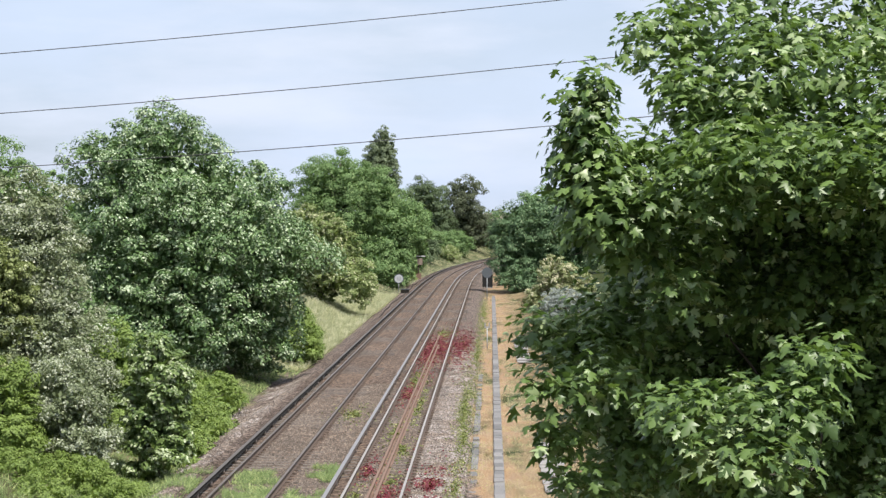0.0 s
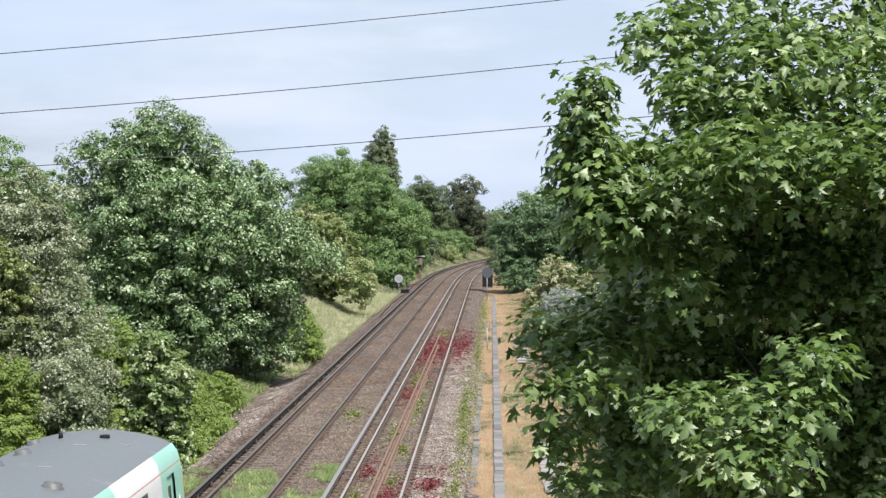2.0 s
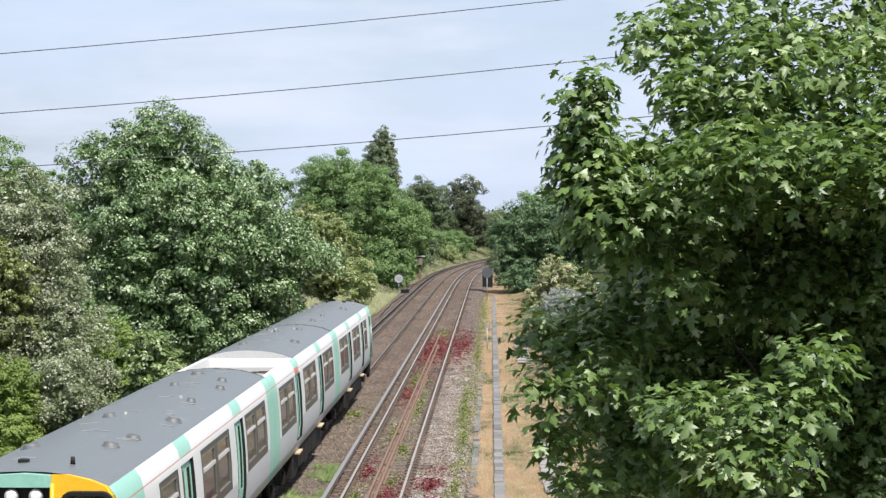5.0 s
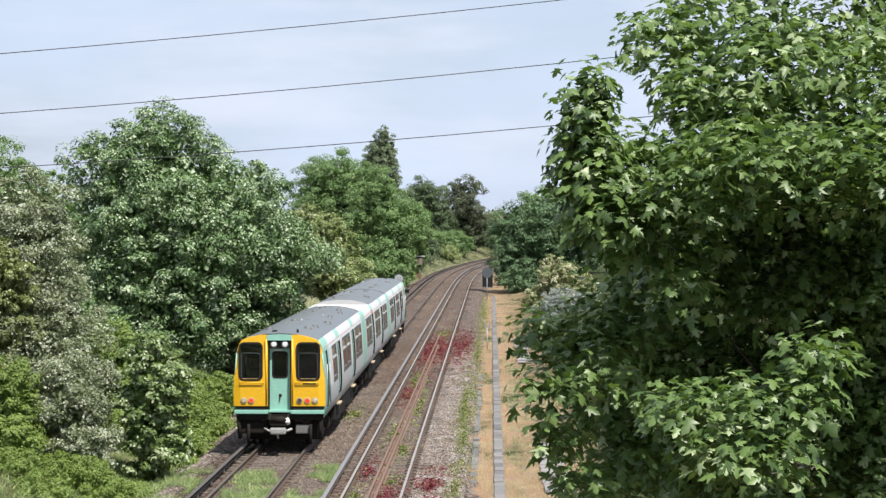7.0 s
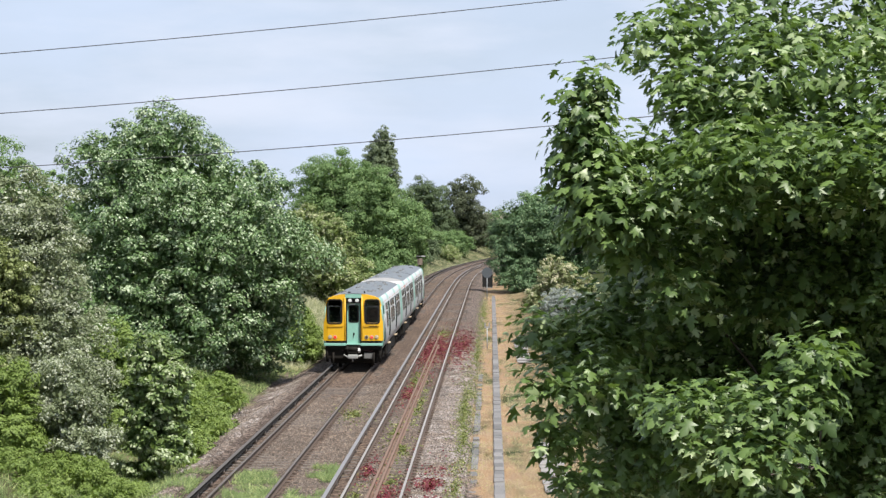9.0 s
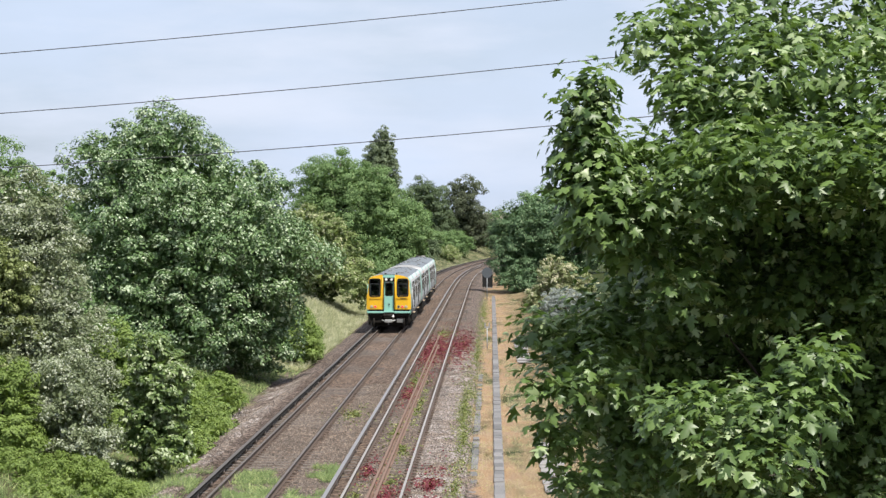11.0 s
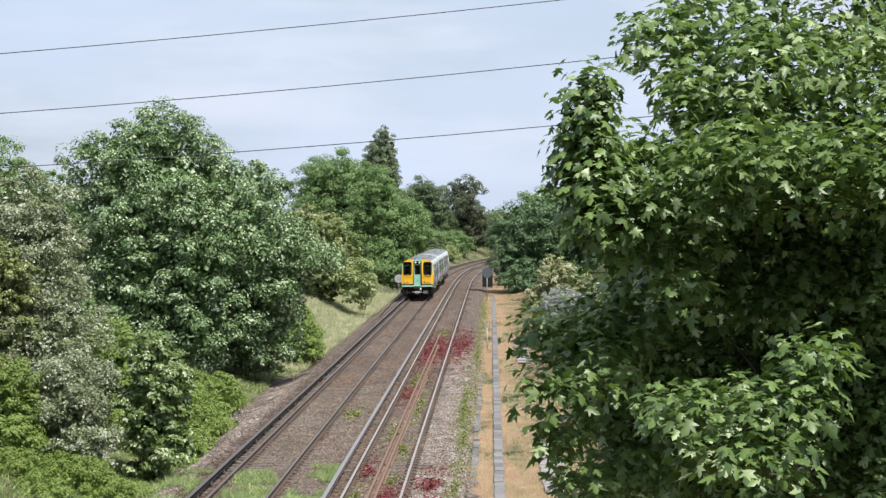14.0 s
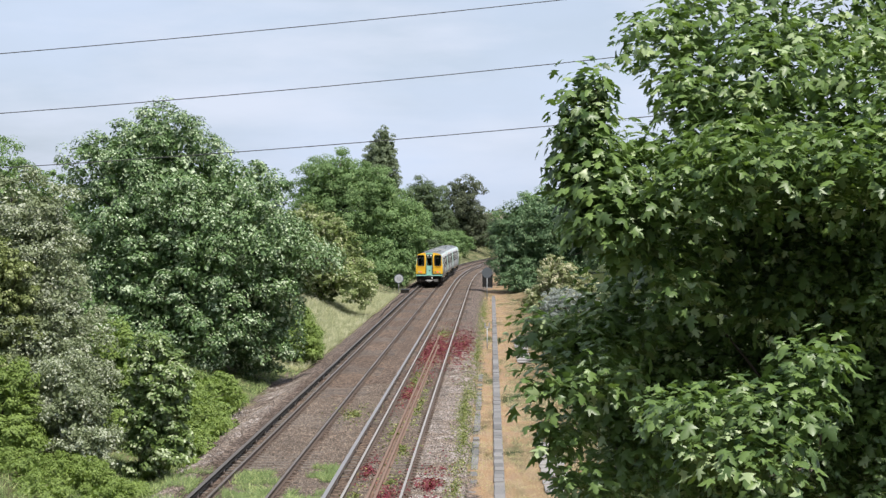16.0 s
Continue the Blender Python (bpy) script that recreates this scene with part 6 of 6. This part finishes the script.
weed_patch("red_weeds", "dark red low weeds spreading over ballast and sleepers", 49, [(52, 56, 3.5, 4.05), (54, 60, 4.4, 5.2), (58, 62, 2.75, 3.2), (104, 124, 2.75, 3.3), (106, 128, 3.3, 4.05), (108, 130, 4.3, 5.3), (82, 90, 2.85, 3.3)], 380, 0.085, 0.09, L_RED)
weed_patch("track_weeds", "yellow-green weeds growing between the rails", 50, [(63, 68, 3.5, 3.95), (68, 74, 3.0, 3.4), (75, 80, 0.9, 2.0), (56, 59, 3.5, 4.0), (128, 136, 3.2, 4.0), (88, 100, 2.9, 3.3), (53, 56, 2.7, 3.2), (70, 90, 3.55, 3.9)], 120, 0.09, 0.11, L_WEED)


# ---- signs and lineside things ----
def round_sign(name, label, s, o, face, height, r, numerals):
    foot, h = on_line(s, o)
    foot.z = float(ground_z(foot.x, foot.y))
    sign = tagged(empty(name, Matrix.Translation(foot)), label, "railway sign")
    part("post", rod(bmesh.new(), (0, 0, -0.2), (0, 0, height), 0.045, n=10), STEEL, sign)
    bm = rod(bmesh.new(), (0, -0.05, height), (0, -0.08, height), r, n=32)
    disc = part("disc", bm, face, sign)
    if numerals:
        bm = rod(bmesh.new(), (0, -0.079, height), (0, -0.083, height), r * 0.86, n=32)
        part("face", bm, SIGN_FACE, disc)
        for x in (-0.2, 0.05):
            bm = box(bmesh.new(), x * r * 2 + 0.03, x * r * 2 + 0.15, -0.092, -0.084, height - r * 0.38, height + r * 0.38, 0, 0.0)
            part("bar", bm, STEEL, disc)


round_sign("speed_sign", "round white speed sign on a grey post", 217, -3.1, SIGN_BACK, 1.45, 0.5, True)
round_sign("sign_back", "back of a round grey sign on a post", 192.5, 6.1, SIGN_BACK, 2.5, 0.48, False)

foot, _h = on_line(120, 6.25)
foot.z = float(ground_z(foot.x, foot.y))
marker = tagged(empty("marker_post", Matrix.Translation(foot)), "short white marker post with dark forked head", "marker post")
part("post", rod(bmesh.new(), (0, 0, -0.1), (0, 0, 1.2), 0.03, n=8), SIGN_FACE, marker)
_bm = box(bmesh.new(), -0.16, 0.16, -0.03, 0.03, 1.2, 1.27, 0, 0.01)
box(_bm, -0.16, -0.09, -0.03, 0.03, 1.27, 1.48, 0, 0.01)
box(_bm, 0.09, 0.16, -0.03, 0.03, 1.27, 1.48, 0, 0.01)
part("head", _bm, STEEL, marker)

foot, _h = on_line(262, -3.1)
foot.z = float(ground_z(foot.x, foot.y))
board = tagged(empty("lineside_board", Matrix.Translation(foot)), "dark lineside cabinet with white canopy on a post", "cabinet")
part("post", rod(bmesh.new(), (0.1, 0, -0.2), (0.1, 0, 2.9), 0.06, n=8), RUST, board)
part("canopy", box(bmesh.new(), -0.85, 0.95, -0.3, 0.3, 2.92, 3.03, 0, 0.02), SIGN_WHITE, board)
part("box", box(bmesh.new(), -0.05, 0.6, -0.2, 0.2, 1.9, 2.7, 0, 0.03), BRICK_FAR, board)
part("base", box(bmesh.new(), -0.35, 0.45, -0.25, 0.25, -0.1, 0.8, 0, 0.03), OLD_RUST, board)

foot, _h = on_line(226, 6.0)
foot.z = float(ground_z(foot.x, foot.y))
relay = tagged(empty("relay_cabinet", Matrix.Translation(foot)), "black steel relay cabinet beside the track", "cabinet")
part("body", box(bmesh.new(), -0.5, 0.6, -0.35, 0.35, 0.1, 1.5, 0, 0.03), BLACK, relay)
part("roof", box(bmesh.new(), -0.56, 0.66, -0.42, 0.42, 1.5, 1.56, 0, 0.02), SIGN_BACK, relay)
part("plinth", box(bmesh.new(), -0.5, 0.6, -0.35, 0.35, -0.15, 0.1), CONCRETE, relay)

foot, _h = on_line(206, -2.0)
foot.z = float(ground_z(foot.x, foot.y))
jbox = tagged(empty("junction_box", Matrix.Translation(foot)), "low dark junction box on the ballast shoulder", "junction box")
part("body", box(bmesh.new(), -0.4, 0.4, -0.3, 0.3, -0.1, 0.35, 0, 0.03), T_UNDER, jbox)
part("lid", box(bmesh.new(), -0.44, 0.44, -0.34, 0.34, 0.35, 0.4, 0, 0.01), SIGN_BACK, jbox)

# ---- far house ----
house = tagged(empty("house", pose(10.0, 455, 0.3)), "distant brick house with a red tiled roof above trees", "house")
_bm = box(bmesh.new(), -5, 5, -4, 4, -0.5, 5.6)
part("wall", _bm, BRICK_FAR, house)
_bm = bmesh.new()
_v = [_bm.verts.new(p) for p in ((-5.4, -4.5, 5.5), (5.4, -4.5, 5.5), (5.4, 4.5, 5.5), (-5.4, 4.5, 5.5), (-5.4, 0, 8.0), (5.4, 0, 8.0))]
for q in ((0, 1, 5, 4), (2, 3, 4, 5), (0, 4, 3), (1, 2, 5), (0, 3, 2, 1)):
    _bm.faces.new([_v[i] for i in q])
bmesh.ops.recalc_face_normals(_bm, faces=_bm.faces)
_roof = part("roof", _bm, ROOF_FAR, house)
part("chimney", box(bmesh.new(), 2.0, 2.8, -0.5, 0.5, 7.0, 8.9, 0, 0.03), BRICK_FAR, _roof)
for x in (-3.2, 0.4, 3.0):
    win = part("window", box(bmesh.new(), x - 0.6, x + 0.6, -4.06, -3.98, 3.4, 4.7), SIGN_WHITE, house)
    part("pane", box(bmesh.new(), x - 0.5, x + 0.5, -4.08, -4.06, 3.5, 4.6), T_CABGLASS, win)


# ---- movement ----
def train_s(t):
    """Where the train's rear end stands on the line."""
    return -63.92 + 19.569 * t - 0.2391 * t ** 2 + 0.007645 * t ** 3


def car_pose(t, k, turned):
    """The pose of carriage k (0 rearmost): its bogies ride on the line."""
    c = train_s(t) + HALF + 0.12 + PITCH * k
    a, b = on_line(c - 6.9)[0], on_line(c + 6.9)[0]
    h = math.degrees(math.atan2(b.x - a.x, b.y - a.y))
    m = (a + b) / 2
    return pose(m.x, m.y, 0.0, 0, 0, -h + (180 if turned else 0))


def motions():
    times = [0.5 * i for i in range(33)]
    for k, (car, turned) in enumerate(((rear_car, False), (middle_car, False), (lead_car, True))):
        walk(car, [(t, car_pose(t, k, turned)) for t in times])
    # branches in the breeze, and the sapling in the draught of the train
    for k, (stem, at, amount) in enumerate(SWAYING):
        rows = []
        for t in times:
            a = amount * (0.7 * math.sin(1.9 * t + k) + 0.4 * math.sin(3.7 * t + 2.1 * k))
            b = amount * (0.5 * math.sin(2.3 * t + 1.3 + k))
            rows.append((t, pose(at.x, at.y, at.z, b, a, 0)))
        walk(stem, rows)
    rows = []
    for t in times:
        gust = 1.0 if 1.5 < t < 9 else 0.35
        rows.append((t, pose(0, 0, 0, gust * 1.2 * math.sin(4.4 * t), gust * 1.5 * math.sin(3.1 * t + 0.8), 0)))
    walk(next(o for o in sapling.children if o.name.startswith("crown")), rows)


motions()
